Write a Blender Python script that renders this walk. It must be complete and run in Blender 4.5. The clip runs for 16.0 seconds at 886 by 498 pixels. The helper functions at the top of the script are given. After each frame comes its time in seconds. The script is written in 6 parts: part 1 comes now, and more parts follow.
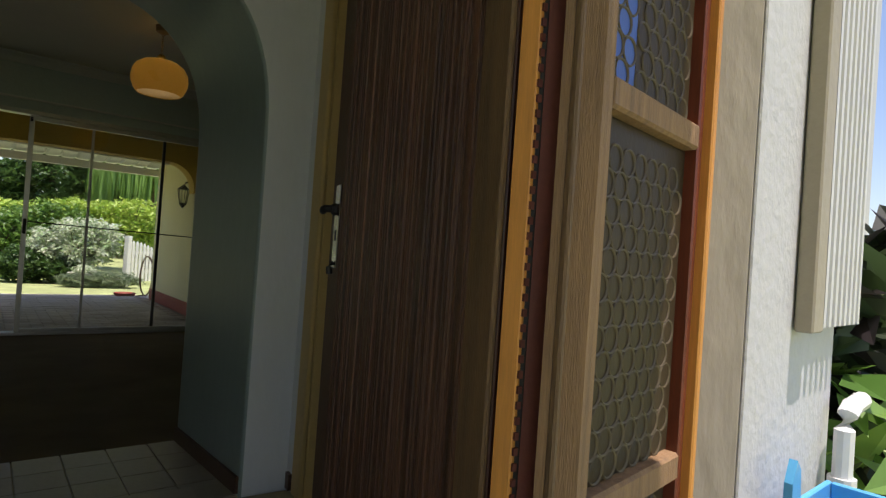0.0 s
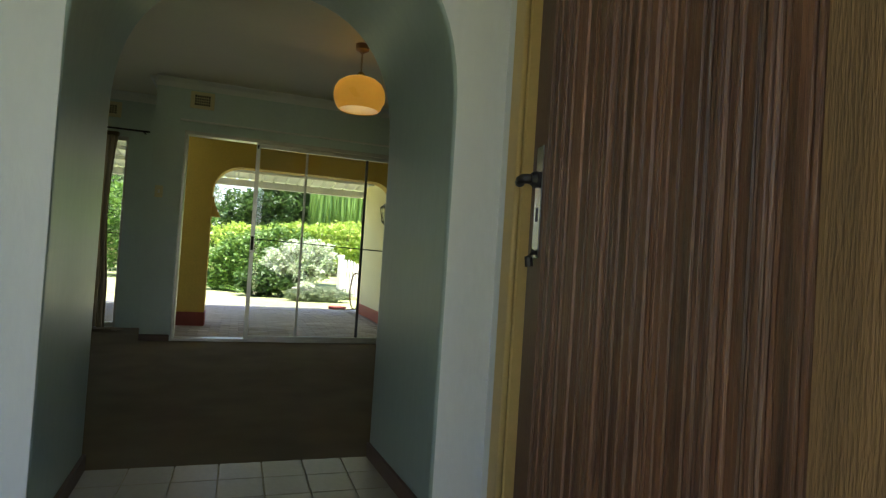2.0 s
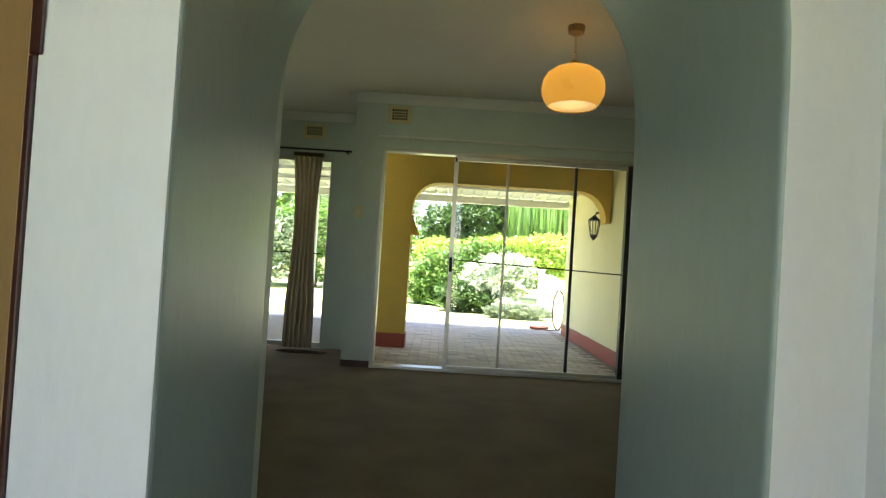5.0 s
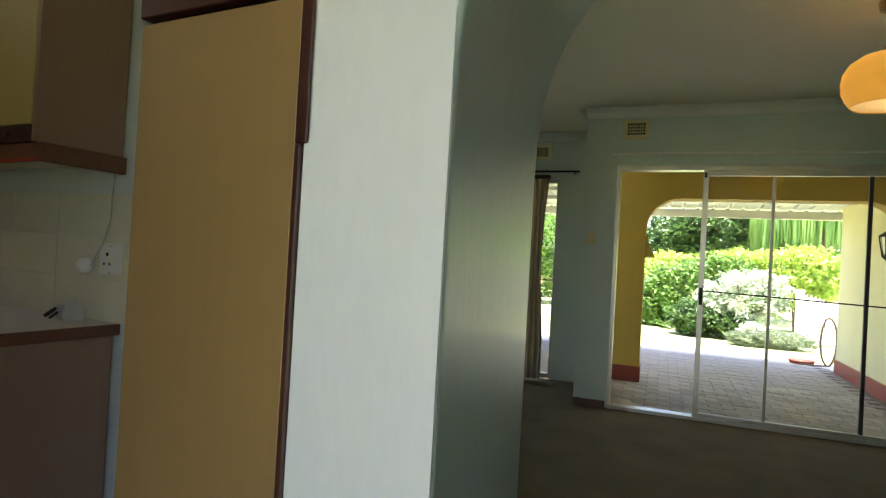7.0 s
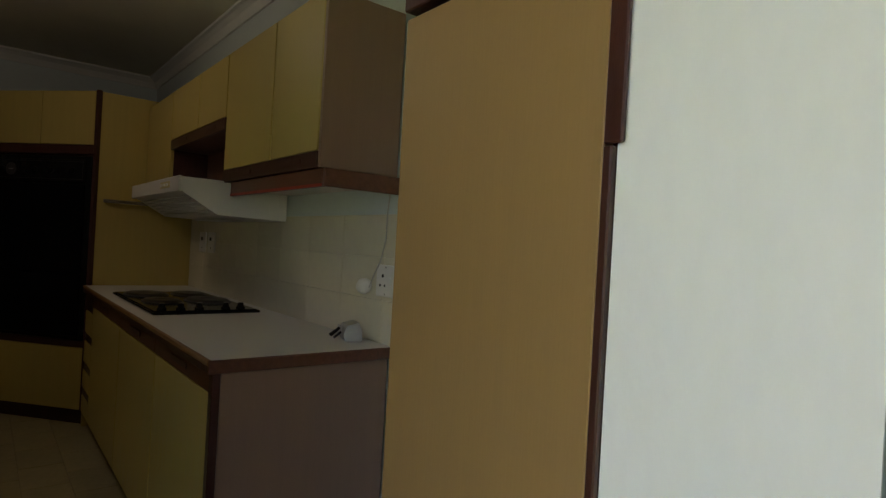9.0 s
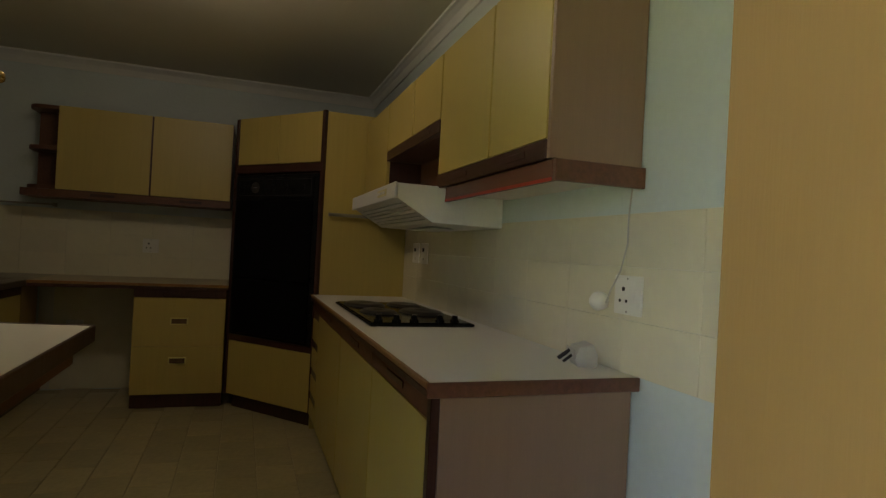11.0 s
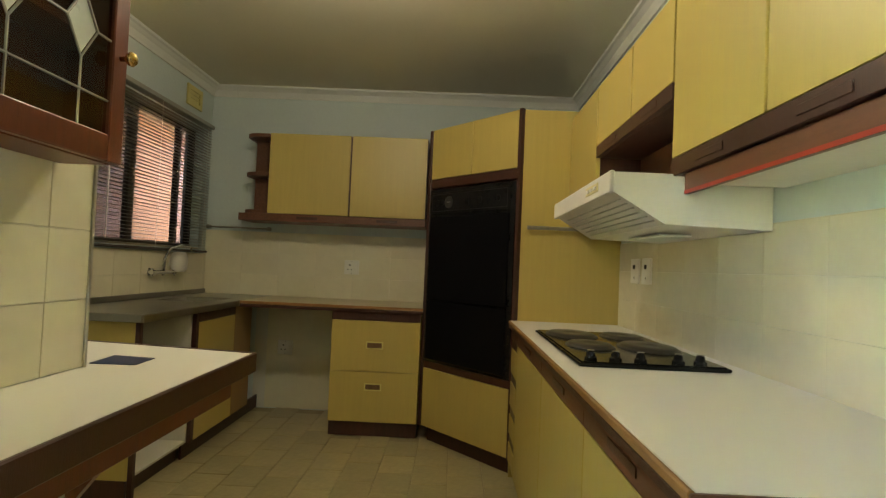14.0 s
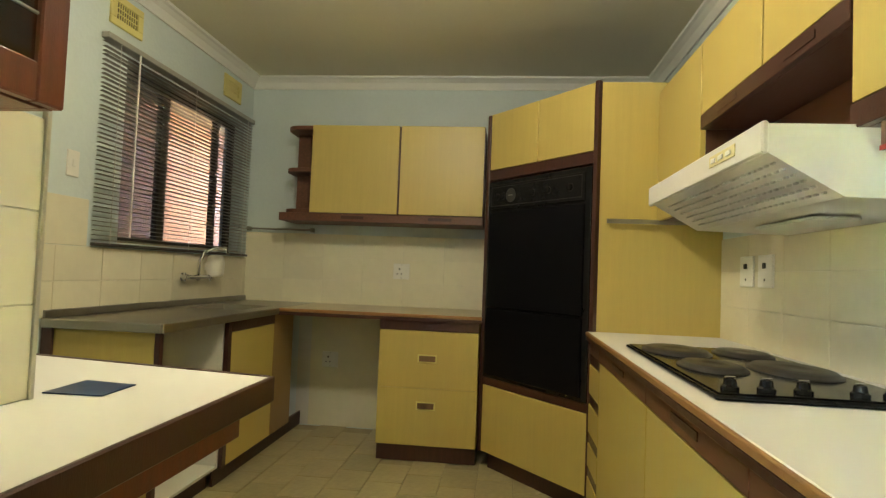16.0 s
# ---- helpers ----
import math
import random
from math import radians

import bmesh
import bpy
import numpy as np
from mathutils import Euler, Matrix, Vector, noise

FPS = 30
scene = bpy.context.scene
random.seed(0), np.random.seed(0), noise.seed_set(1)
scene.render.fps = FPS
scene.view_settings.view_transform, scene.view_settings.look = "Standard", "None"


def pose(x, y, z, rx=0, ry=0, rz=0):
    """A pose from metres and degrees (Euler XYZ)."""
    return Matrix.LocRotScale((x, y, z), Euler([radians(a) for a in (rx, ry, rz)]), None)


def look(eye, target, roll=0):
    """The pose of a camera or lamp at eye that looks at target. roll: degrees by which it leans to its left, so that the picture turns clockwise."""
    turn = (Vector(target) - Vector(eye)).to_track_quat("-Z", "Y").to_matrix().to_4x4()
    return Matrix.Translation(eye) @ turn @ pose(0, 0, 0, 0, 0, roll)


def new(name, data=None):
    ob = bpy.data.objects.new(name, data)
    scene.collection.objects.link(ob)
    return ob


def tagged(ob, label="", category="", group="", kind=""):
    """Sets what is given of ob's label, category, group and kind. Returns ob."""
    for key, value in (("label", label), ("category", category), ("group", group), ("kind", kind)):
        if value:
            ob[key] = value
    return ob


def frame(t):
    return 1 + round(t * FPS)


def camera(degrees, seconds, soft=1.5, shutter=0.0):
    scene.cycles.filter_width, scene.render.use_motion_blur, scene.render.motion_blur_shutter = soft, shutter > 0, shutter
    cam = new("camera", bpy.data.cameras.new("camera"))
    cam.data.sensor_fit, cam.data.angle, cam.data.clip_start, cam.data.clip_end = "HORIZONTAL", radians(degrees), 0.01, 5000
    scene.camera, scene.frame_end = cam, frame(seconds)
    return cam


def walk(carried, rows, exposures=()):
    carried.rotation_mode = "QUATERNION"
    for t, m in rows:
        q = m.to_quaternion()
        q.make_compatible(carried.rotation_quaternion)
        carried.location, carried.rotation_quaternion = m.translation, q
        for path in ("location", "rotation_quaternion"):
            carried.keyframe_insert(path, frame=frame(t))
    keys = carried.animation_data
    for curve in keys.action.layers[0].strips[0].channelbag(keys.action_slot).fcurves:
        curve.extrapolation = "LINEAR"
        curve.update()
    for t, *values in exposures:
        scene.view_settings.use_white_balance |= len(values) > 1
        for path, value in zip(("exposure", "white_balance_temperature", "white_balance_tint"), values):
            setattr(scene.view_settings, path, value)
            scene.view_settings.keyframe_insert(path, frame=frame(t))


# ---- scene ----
cam = camera(74.8, 16.0, soft=1.3)
PATH = [
    (0, (0.518, -0.012, 0.991), (1.603, 1.668, 1.016), 4.0),
    (0.5, (0.539, 0.081, 0.99), (1.503, 1.833, 1.016), 3.4),
    (1, (0.592, 0.187, 0.972), (1.377, 2.026, 1.013), 3.7),
    (1.5, (0.63, 0.248, 0.948), (1.247, 2.15, 0.995), 3.8),
    (2, (0.651, 0.337, 0.927), (1.128, 2.279, 0.974), 3.7),
    (2.5, (0.684, 0.493, 0.917), (1.031, 2.462, 0.965), 3.5),
    (3, (0.685, 0.61, 0.903), (0.925, 2.595, 0.955), 3.6),
    (5.5, (0.572, 1.197, 1.101), (0.222, 3.166, 1.129), 3.3),
    (6, (0.528, 1.238, 1.138), (-0.007, 3.165, 1.166), 3.2),
    (6.5, (0.43, 1.313, 1.135), (-0.268, 3.187, 1.17), 3.6),
    (7, (0.354, 1.381, 1.209), (-0.528, 3.176, 1.233), 3.2),
    (7.5, (0.274, 1.428, 1.249), (-0.773, 3.132, 1.269), 3.0),
    (8, (0.207, 1.477, 1.262), (-1.013, 3.063, 1.280), 3.2),
    (8.5, (0.142, 1.536, 1.246), (-1.27, 2.953, 1.253), 3.4),
    (9, (0.098, 1.594, 1.256), (-1.464, 2.843, 1.256), 3.2),
    (9.5, (0.031, 1.639, 1.241), (-1.646, 2.728, 1.243), 3.2),
    (12, (-0.411, 1.684, 1.216), (-2.373, 2.075, 1.244), 2.7),
    (12.5, (-0.504, 1.71, 1.207), (-2.486, 1.975, 1.245), 2.6),
    (13, (-0.606, 1.739, 1.212), (-2.6, 1.895, 1.257), 2.6),
    (13.5, (-0.71, 1.771, 1.207), (-2.709, 1.823, 1.261), 2.6),
    (14, (-0.794, 1.783, 1.193), (-2.793, 1.745, 1.255), 2.5),
    (14.5, (-0.911, 1.77, 1.182), (-2.907, 1.66, 1.251), 2.5),
    (15, (-1.053, 1.737, 1.176), (-3.046, 1.588, 1.253), 2.4),
    (15.5, (-1.165, 1.708, 1.172), (-3.155, 1.531, 1.253), 2.3),
    (16, (-1.269, 1.713, 1.16), (-3.256, 1.5, 1.242), 2.2),
]

EXPOSURES = [(0.0, 0.36, 6500, 22), (0.5, 0.68, 6500, 22), (1.5, 1.5, 6400, 17), (3.0, 2.15, 6500, 19), (5.5, 2.85, 6400, 21), (7.0, 2.7, 6400, 23), (8.0, 2.65, 6400, 25), (9.5, 2.75, 6500, 25), (12.0, 4.2, 6900, 15), (14.0, 5.4, 6700, 10), (16.0, 6.12, 6400, 8)]
walk(cam, [(t, look(eye, target, roll)) for t, eye, target, roll in PATH], EXPOSURES)

# ---- world, sun, lamps ----
SUN_EL, SUN_AZ = 76.0, 165.0
world = bpy.data.worlds.new("world")
scene.world = world
world.use_nodes = True
wn = world.node_tree.nodes
sky = wn.new("ShaderNodeTexSky")
sky.sky_type, sky.sun_disc = "NISHITA", False
sky.sun_elevation, sky.sun_rotation = radians(SUN_EL), radians(SUN_AZ)
world.node_tree.links.new(sky.outputs[0], wn["Background"].inputs[0])
wn["Background"].inputs[1].default_value = 0.15
sun = new("sun", bpy.data.lights.new("sun", "SUN"))
sun.data.energy, sun.data.angle, sun.data.color = 5.0, radians(0.5), (1.0, 0.95, 0.87)
sun_dir = Vector((math.sin(radians(SUN_AZ)) * math.cos(radians(SUN_EL)), math.cos(radians(SUN_AZ)) * math.cos(radians(SUN_EL)), math.sin(radians(SUN_EL))))
sun.matrix_world = look(sun_dir * 30, (0, 0, 0))


def area(name, eye, target, w, h, power, color):
    ob = new(name, bpy.data.lights.new(name, "AREA"))
    ob.data.shape, ob.data.size, ob.data.size_y, ob.data.energy, ob.data.color = "RECTANGLE", w, h, power, color
    ob.matrix_world = look(eye, target)
    return ob


# the front part of the house stands a few degrees off the kitchen's axes
LR = Matrix.Translation((0.48, 2.66, 0)) @ pose(0, 0, 0, 0, 0, 5.5)
area("sky_light_entrance", (0.45, 0.35, 1.15), (0.45, 3.0, 1.05), 0.9, 1.9, 0.11, (0.72, 0.86, 1.0))
area("sky_light_patio_doors", LR @ Vector((0.55, 3.98, 1.05)), LR @ Vector((0.55, 0, 1.0)), 2.1, 1.9, 0.7, (0.95, 1.0, 0.88))
area("sky_light_lounge_window", LR @ Vector((-2.0, 4.9, 1.05)), LR @ Vector((-2.0, 0, 1.0)), 1.3, 1.9, 0.45, (0.95, 1.0, 0.92))
# point lamp at an assumed, unseen kitchen fitting; place and power tuned for brightness
bulb = new("kitchen_unseen_bulb", bpy.data.lights.new("kitchen_unseen_bulb", "POINT"))
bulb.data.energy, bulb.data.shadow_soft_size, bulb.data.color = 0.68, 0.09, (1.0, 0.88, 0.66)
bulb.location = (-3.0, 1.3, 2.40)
bulb_b = new("lounge_bulb", bpy.data.lights.new("lounge_bulb", "POINT"))
bulb_b.data.energy, bulb_b.data.shadow_soft_size, bulb_b.data.color = 0.25, 0.04, (1.0, 0.85, 0.55)
bulb_b.location = LR @ Vector((0.73, 2.06, 2.19))


# ---- materials ----
def mat(name, base, rough=0.5, var=0.12, scale=6.0, bump=0.0, bscale=60.0, metal=0.0, grain=None, random_var=0.0, spec=0.5, stain=0.0):
    m = bpy.data.materials.new(name)
    m.use_nodes = True
    nt, n = m.node_tree, m.node_tree.nodes
    b = n["Principled BSDF"]
    b.inputs["Roughness"].default_value, b.inputs["Metallic"].default_value = rough, metal
    b.inputs["Specular IOR Level"].default_value = spec
    tc = n.new("ShaderNodeTexCoord")
    mp = n.new("ShaderNodeMapping")
    nt.links.new(tc.outputs["Object"], mp.inputs[0])
    if grain:
        mp.inputs["Scale"].default_value = grain
    big = n.new("ShaderNodeTexNoise")
    big.inputs["Scale"].default_value, big.inputs["Detail"].default_value = scale, 6
    fine = n.new("ShaderNodeTexNoise")
    fine.inputs["Scale"].default_value, fine.inputs["Detail"].default_value = bscale, 4
    nt.links.new(mp.outputs[0], big.inputs[0])
    nt.links.new(mp.outputs[0], fine.inputs[0])
    ramp = n.new("ShaderNodeValToRGB")
    c = Vector(base)
    lo, hi = c * (1 - var), c * (1 + var)
    ramp.color_ramp.elements[0].position, ramp.color_ramp.elements[1].position = 0.3, 0.7
    ramp.color_ramp.elements[0].color, ramp.color_ramp.elements[1].color = (*lo, 1), (*[min(v, 0.95) for v in hi], 1)
    mixn = n.new("ShaderNodeMath")
    mixn.operation = "MULTIPLY_ADD"
    mixn.inputs[1].default_value = 0.35
    scaled = n.new("ShaderNodeMath")
    scaled.operation = "MULTIPLY"
    scaled.inputs[1].default_value = 0.65
    nt.links.new(big.outputs[0], scaled.inputs[0])
    nt.links.new(fine.outputs[0], mixn.inputs[0])
    nt.links.new(scaled.outputs[0], mixn.inputs[2])
    nt.links.new(mixn.outputs[0], ramp.inputs[0])
    last = ramp.outputs[0]
    if stain > 0:
        st = n.new("ShaderNodeTexNoise")
        st.inputs["Scale"].default_value, st.inputs["Detail"].default_value = 1.7, 8
        nt.links.new(tc.outputs["Object"], st.inputs[0])
        sr = n.new("ShaderNodeValToRGB")
        sr.color_ramp.elements[0].position, sr.color_ramp.elements[1].position = 0.52, 0.75
        sr.color_ramp.elements[0].color, sr.color_ramp.elements[1].color = (0, 0, 0, 1), (stain, stain, stain, 1)
        nt.links.new(st.outputs[0], sr.inputs[0])
        dm = n.new("ShaderNodeMix")
        dm.data_type = "RGBA"
        dm.inputs[7].default_value = (*(c * 0.45), 1)
        nt.links.new(sr.outputs[0], dm.inputs[0])
        nt.links.new(last, dm.inputs[6])
        last = dm.outputs[2]
    if random_var > 0:
        oi = n.new("ShaderNodeObjectInfo")
        mr = n.new("ShaderNodeMapRange")
        mr.inputs[3].default_value, mr.inputs[4].default_value = 1 - random_var, 1 + random_var
        hs = n.new("ShaderNodeHueSaturation")
        nt.links.new(oi.outputs["Random"], mr.inputs[0])
        nt.links.new(mr.outputs[0], hs.inputs["Value"])
        nt.links.new(last, hs.inputs["Color"])
        last = hs.outputs[0]
    nt.links.new(last, b.inputs["Base Color"])
    rr = n.new("ShaderNodeMapRange")
    rr.inputs[3].default_value, rr.inputs[4].default_value = max(rough - 0.1, 0.03), min(rough + 0.12, 1)
    nt.links.new(big.outputs[0], rr.inputs[0])
    nt.links.new(rr.outputs[0], b.inputs["Roughness"])
    if bump > 0:
        bp = n.new("ShaderNodeBump")
        bp.inputs["Strength"].default_value, bp.inputs["Distance"].default_value = bump, 0.01
        nt.links.new(fine.outputs[0], bp.inputs["Height"])
        nt.links.new(bp.outputs[0], b.inputs["Normal"])
    return m


def glass_mat(name, tint, rough=0.0, gloss=0.9):
    m = bpy.data.materials.new(name)
    m.use_nodes = True
    nt, n = m.node_tree, m.node_tree.nodes
    n.remove(n["Principled BSDF"])
    tr, gl, mx, fr = n.new("ShaderNodeBsdfTransparent"), n.new("ShaderNodeBsdfGlossy"), n.new("ShaderNodeMixShader"), n.new("ShaderNodeLayerWeight")
    tr.inputs[0].default_value = (*tint, 1)
    gl.inputs["Roughness"].default_value = rough
    pw, ma = n.new("ShaderNodeMath"), n.new("ShaderNodeMath")
    pw.operation, ma.operation = "POWER", "MULTIPLY_ADD"
    pw.inputs[1].default_value, ma.inputs[1].default_value, ma.inputs[2].default_value = 5.0, gloss, 0.04 * gloss
    nt.links.new(fr.outputs["Facing"], pw.inputs[0])
    nt.links.new(pw.outputs[0], ma.inputs[0])
    nt.links.new(ma.outputs[0], mx.inputs[0])
    nt.links.new(tr.outputs[0], mx.inputs[1])
    nt.links.new(gl.outputs[0], mx.inputs[2])
    nt.links.new(mx.outputs[0], n["Material Output"].inputs[0])
    return m


def leaf_mat(name, a, b_):
    m = bpy.data.materials.new(name)
    m.use_nodes = True
    nt, n = m.node_tree, m.node_tree.nodes
    b = n["Principled BSDF"]
    g = n.new("ShaderNodeNewGeometry")
    r = n.new("ShaderNodeValToRGB")
    r.color_ramp.elements[0].color, r.color_ramp.elements[1].color = (*a, 1), (*b_, 1)
    nt.links.new(g.outputs["Random Per Island"], r.inputs[0])
    nt.links.new(r.outputs[0], b.inputs["Base Color"])
    b.inputs["Roughness"].default_value = 0.45
    tl, ad = n.new("ShaderNodeBsdfTranslucent"), n.new("ShaderNodeMixShader")
    nt.links.new(r.outputs[0], tl.inputs[0])
    ad.inputs[0].default_value = 0.35
    nt.links.new(b.outputs[0], ad.inputs[1])
    nt.links.new(tl.outputs[0], ad.inputs[2])
    nt.links.new(ad.outputs[0], n["Material Output"].inputs[0])
    return m


M_WHITE = mat("white_plaster", (0.72, 0.74, 0.74), 0.55, 0.05, 2.0, 0.13, 45, stain=0.06, grain=(1, 1, 0.35))
M_GREEN = mat("pale_green_plaster", (0.58, 0.66, 0.60), 0.5, 0.06, 2.0, 0.3, 40, stain=0.08)
# blue-green arch paint, darkened so its colour carries the reveal's shade
M_ARCH = mat("shaded_blue_green_gloss_plaster", (0.28, 0.35, 0.32), 0.33, 0.08, 2.5, 0.13, 28, stain=0.08, grain=(1, 1, 0.4))
M_KBLUE = mat("pale_blue_plaster", (0.60, 0.67, 0.66), 0.5, 0.05, 2.0, 0.15, 40, stain=0.05)
M_CEIL = mat("cream_ceiling_board", (0.72, 0.68, 0.53), 0.7, 0.04, 1.5, 0.1, 50, stain=0.06)
M_CORN = mat("white_cornice_paint", (0.75, 0.75, 0.70), 0.6, 0.04, 3)
M_CREAM = mat("cream_painted_brickwork", (0.72, 0.64, 0.36), 0.7, 0.06, 3, 0.3, 40, stain=0.1)
M_YELLOW = mat("mustard_yellow_plaster", (0.62, 0.40, 0.07), 0.7, 0.08, 3, 0.4, 40, stain=0.12)
M_RED = mat("red_painted_plinth", (0.30, 0.06, 0.035), 0.6, 0.15, 5, 0.3, 40, stain=0.2)
M_CARPET = mat("brown_carpet", (0.19, 0.145, 0.085), 0.95, 0.2, 3, 0.8, 300, spec=0.1, stain=0.25)
M_TILE = mat("cream_wall_tile", (0.75, 0.70, 0.53), 0.22, 0.05, 4, 0.05, 20, random_var=0.03)
M_GROUT = mat("wall_grout", (0.72, 0.68, 0.56), 0.8, 0.06, 20, 0.2, 90)
M_FTILE = mat("beige_floor_tile", (0.42, 0.36, 0.20), 0.35, 0.18, 5, 0.15, 40, random_var=0.13, stain=0.25)
M_FGROUT = mat("floor_grout", (0.38, 0.33, 0.22), 0.85, 0.15, 12, 0.2, 90)
M_HTILE = mat("pale_hall_tile", (0.36, 0.32, 0.26), 0.35, 0.12, 5, 0.1, 40, random_var=0.08)
M_SKIRT = mat("dark_skirting_wood", (0.10, 0.05, 0.03), 0.45, 0.2, 8)
M_LAM = mat("mustard_laminate", (0.52, 0.40, 0.115), 0.38, 0.05, 40, 0.06, 300, grain=(1, 1, 0.06), stain=0.05)
M_TAN = mat("tan_laminate", (0.31, 0.193, 0.074), 0.42, 0.05, 30, 0.06, 300, grain=(1, 1, 0.06))
M_ENDP = mat("brown_laminate", (0.26, 0.16, 0.10), 0.4, 0.06, 30, 0.06, 300, grain=(1, 1, 0.06))
M_MAHO = mat("dark_mahogany", (0.055, 0.018, 0.012), 0.35, 0.3, 10, 0.1, 120, grain=(6, 6, 0.6))
M_MAHO_X = mat("red_mahogany_rail", (0.13, 0.05, 0.025), 0.38, 0.3, 10, 0.1, 120, grain=(0.6, 6, 6))
M_GWOOD = mat("cherry_stained_wood", (0.15, 0.035, 0.015), 0.33, 0.3, 12, 0.1, 120, grain=(6, 6, 0.6))
M_OAKEDGE = mat("oak_edge_strip", (0.30, 0.15, 0.05), 0.45, 0.25, 12, 0.1, 120, grain=(0.6, 6, 6))
M_TOP = mat("white_worktop_laminate", (0.76, 0.74, 0.69), 0.5, 0.01, 4, 0.05, 90, stain=0.0, spec=0.3)
M_TOPB = mat("beige_worktop_laminate", (0.50, 0.42, 0.28), 0.35, 0.08, 6, 0.05, 90, stain=0.1)
M_STEEL = mat("stainless_steel", (0.36, 0.34, 0.30), 0.34, 0.1, 8, 0.05, 200, metal=1.0)
M_CHROME = mat("chrome", (0.7, 0.7, 0.7), 0.12, 0.05, 8, metal=1.0)
M_BRASS = mat("brass", (0.65, 0.45, 0.15), 0.2, 0.1, 8, metal=1.0)
M_BLACK = mat("black_oven_glass", (0.006, 0.006, 0.007), 0.14, 0.1, 8, spec=0.04)
M_ENAMEL = mat("black_enamel", (0.012, 0.012, 0.012), 0.16, 0.2, 10, spec=0.3, stain=0.1)
M_PLATE = mat("worn_black_hotplate", (0.035, 0.032, 0.030), 0.35, 0.3, 10, 0.1, 90)
M_HOOD = mat("white_enamel", (0.70, 0.67, 0.63), 0.4, 0.04, 6, stain=0.06)
M_GRILLE = mat("grey_hood_grille", (0.46, 0.45, 0.41), 0.5, 0.08, 8)
M_PLUG = mat("aged_plug_plastic", (0.50, 0.48, 0.43), 0.4, 0.08, 10, stain=0.15)
M_PLASTIC = mat("white_plastic", (0.76, 0.74, 0.68), 0.35, 0.04, 8)
M_YPLASTIC = mat("yellowed_vent_paint", (0.68, 0.60, 0.22), 0.5, 0.08, 8)
M_INSIDE = mat("white_melamine", (0.66, 0.64, 0.58), 0.45, 0.05, 5, stain=0.1)
M_REDSTRIP = mat("red_tape", (0.40, 0.03, 0.012), 0.4, 0.1, 10)
M_BLUECARD = mat("dark_blue_card", (0.012, 0.035, 0.11), 0.3, 0.15, 10)
M_SLAT = mat("grey_blind_slat", (0.34, 0.33, 0.29), 0.4, 0.1, 8)
M_ALU = mat("aluminium_frame", (0.58, 0.56, 0.50), 0.35, 0.08, 10, metal=0.7)
M_BRONZE = mat("dark_bronze_frame", (0.05, 0.045, 0.04), 0.45, 0.2, 10, metal=0.3)
M_DOOR = mat("reeded_dark_timber", (0.090, 0.039, 0.020), 0.40, 0.85, 4.5, 0.3, 50, grain=(14, 14, 0.30))
M_DOORF = mat("weathered_door_stile", (0.15, 0.085, 0.035), 0.6, 0.4, 7, 0.4, 90, grain=(5, 5, 0.5))
M_LOCKST = mat("dark_lock_stile", (0.085, 0.042, 0.022), 0.5, 0.35, 6, 0.2, 60, grain=(6, 6, 0.5), stain=0.2)
M_GOLD = mat("golden_varnished_pine", (0.62, 0.27, 0.05), 0.4, 0.22, 9, 0.15, 90, grain=(9, 9, 0.4), stain=0.15)
M_MAROON = mat("maroon_door_frame", (0.13, 0.035, 0.022), 0.5, 0.2, 8, 0.1, 90)
M_STILE = mat("weathered_pale_timber", (0.29, 0.17, 0.08), 0.7, 0.4, 8, 0.5, 90, grain=(10, 10, 0.45))
M_JAMB = mat("cream_door_frame_paint", (0.62, 0.44, 0.17), 0.45, 0.08, 6, stain=0.12)
M_IRON = mat("black_iron", (0.02, 0.018, 0.016), 0.5, 0.2, 20, 0.2, 90, metal=0.5)
M_PEACH = mat("peach_brick_wall", (0.42, 0.29, 0.21), 0.8, 0.12, 4, 0.4, 40)
# reveal plaster has a darker base than the white front wall next to it
M_PORCH = mat("darker_weathered_cream_plaster", (0.36, 0.32, 0.25), 0.75, 0.1, 3, 0.5, 30, stain=0.2, grain=(1, 1, 0.3))
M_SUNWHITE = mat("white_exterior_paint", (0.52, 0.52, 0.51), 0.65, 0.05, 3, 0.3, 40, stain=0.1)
M_CORRUG = mat("white_ribbed_sheet", (0.60, 0.60, 0.58), 0.5, 0.05, 3, stain=0.08)
M_TRIMTAN = mat("tan_fascia_paint", (0.34, 0.30, 0.22), 0.6, 0.08, 4, 0.2, 40, stain=0.1)
M_PVC = mat("white_pvc", (0.70, 0.70, 0.68), 0.35, 0.05, 8)
M_BLUEPL = mat("sky_blue_plastic", (0.09, 0.38, 0.66), 0.35, 0.06, 8)
M_LAWN = mat("sunlit_lawn", (0.34, 0.38, 0.15), 0.9, 0.3, 3, 0.6, 90, stain=0.25)
M_PAVE = mat("weathered_paver", (0.45, 0.38, 0.32), 0.8, 0.2, 9, 0.4, 60, random_var=0.2)
M_PJOINT = mat("paver_joint_sand", (0.24, 0.19, 0.15), 0.95, 0.2, 9, 0.4, 60)
M_PATHSUN = mat("pale_concrete_edge", (0.58, 0.52, 0.43), 0.9, 0.15, 5, 0.4, 60)
M_ROOFW = mat("white_verandah_sheet", (0.78, 0.78, 0.74), 0.5, 0.05, 3)
M_BEAM = mat("white_timber_beam", (0.72, 0.70, 0.64), 0.55, 0.08, 4)
M_TRUNK = mat("grey_brown_bark", (0.13, 0.09, 0.06), 0.9, 0.3, 8, 0.8, 40)
M_PICKET = mat("white_picket_paint", (0.70, 0.68, 0.62), 0.6, 0.1, 6)
M_POT = mat("pale_concrete_planter", (0.52, 0.49, 0.42), 0.8, 0.12, 8, 0.3, 50)
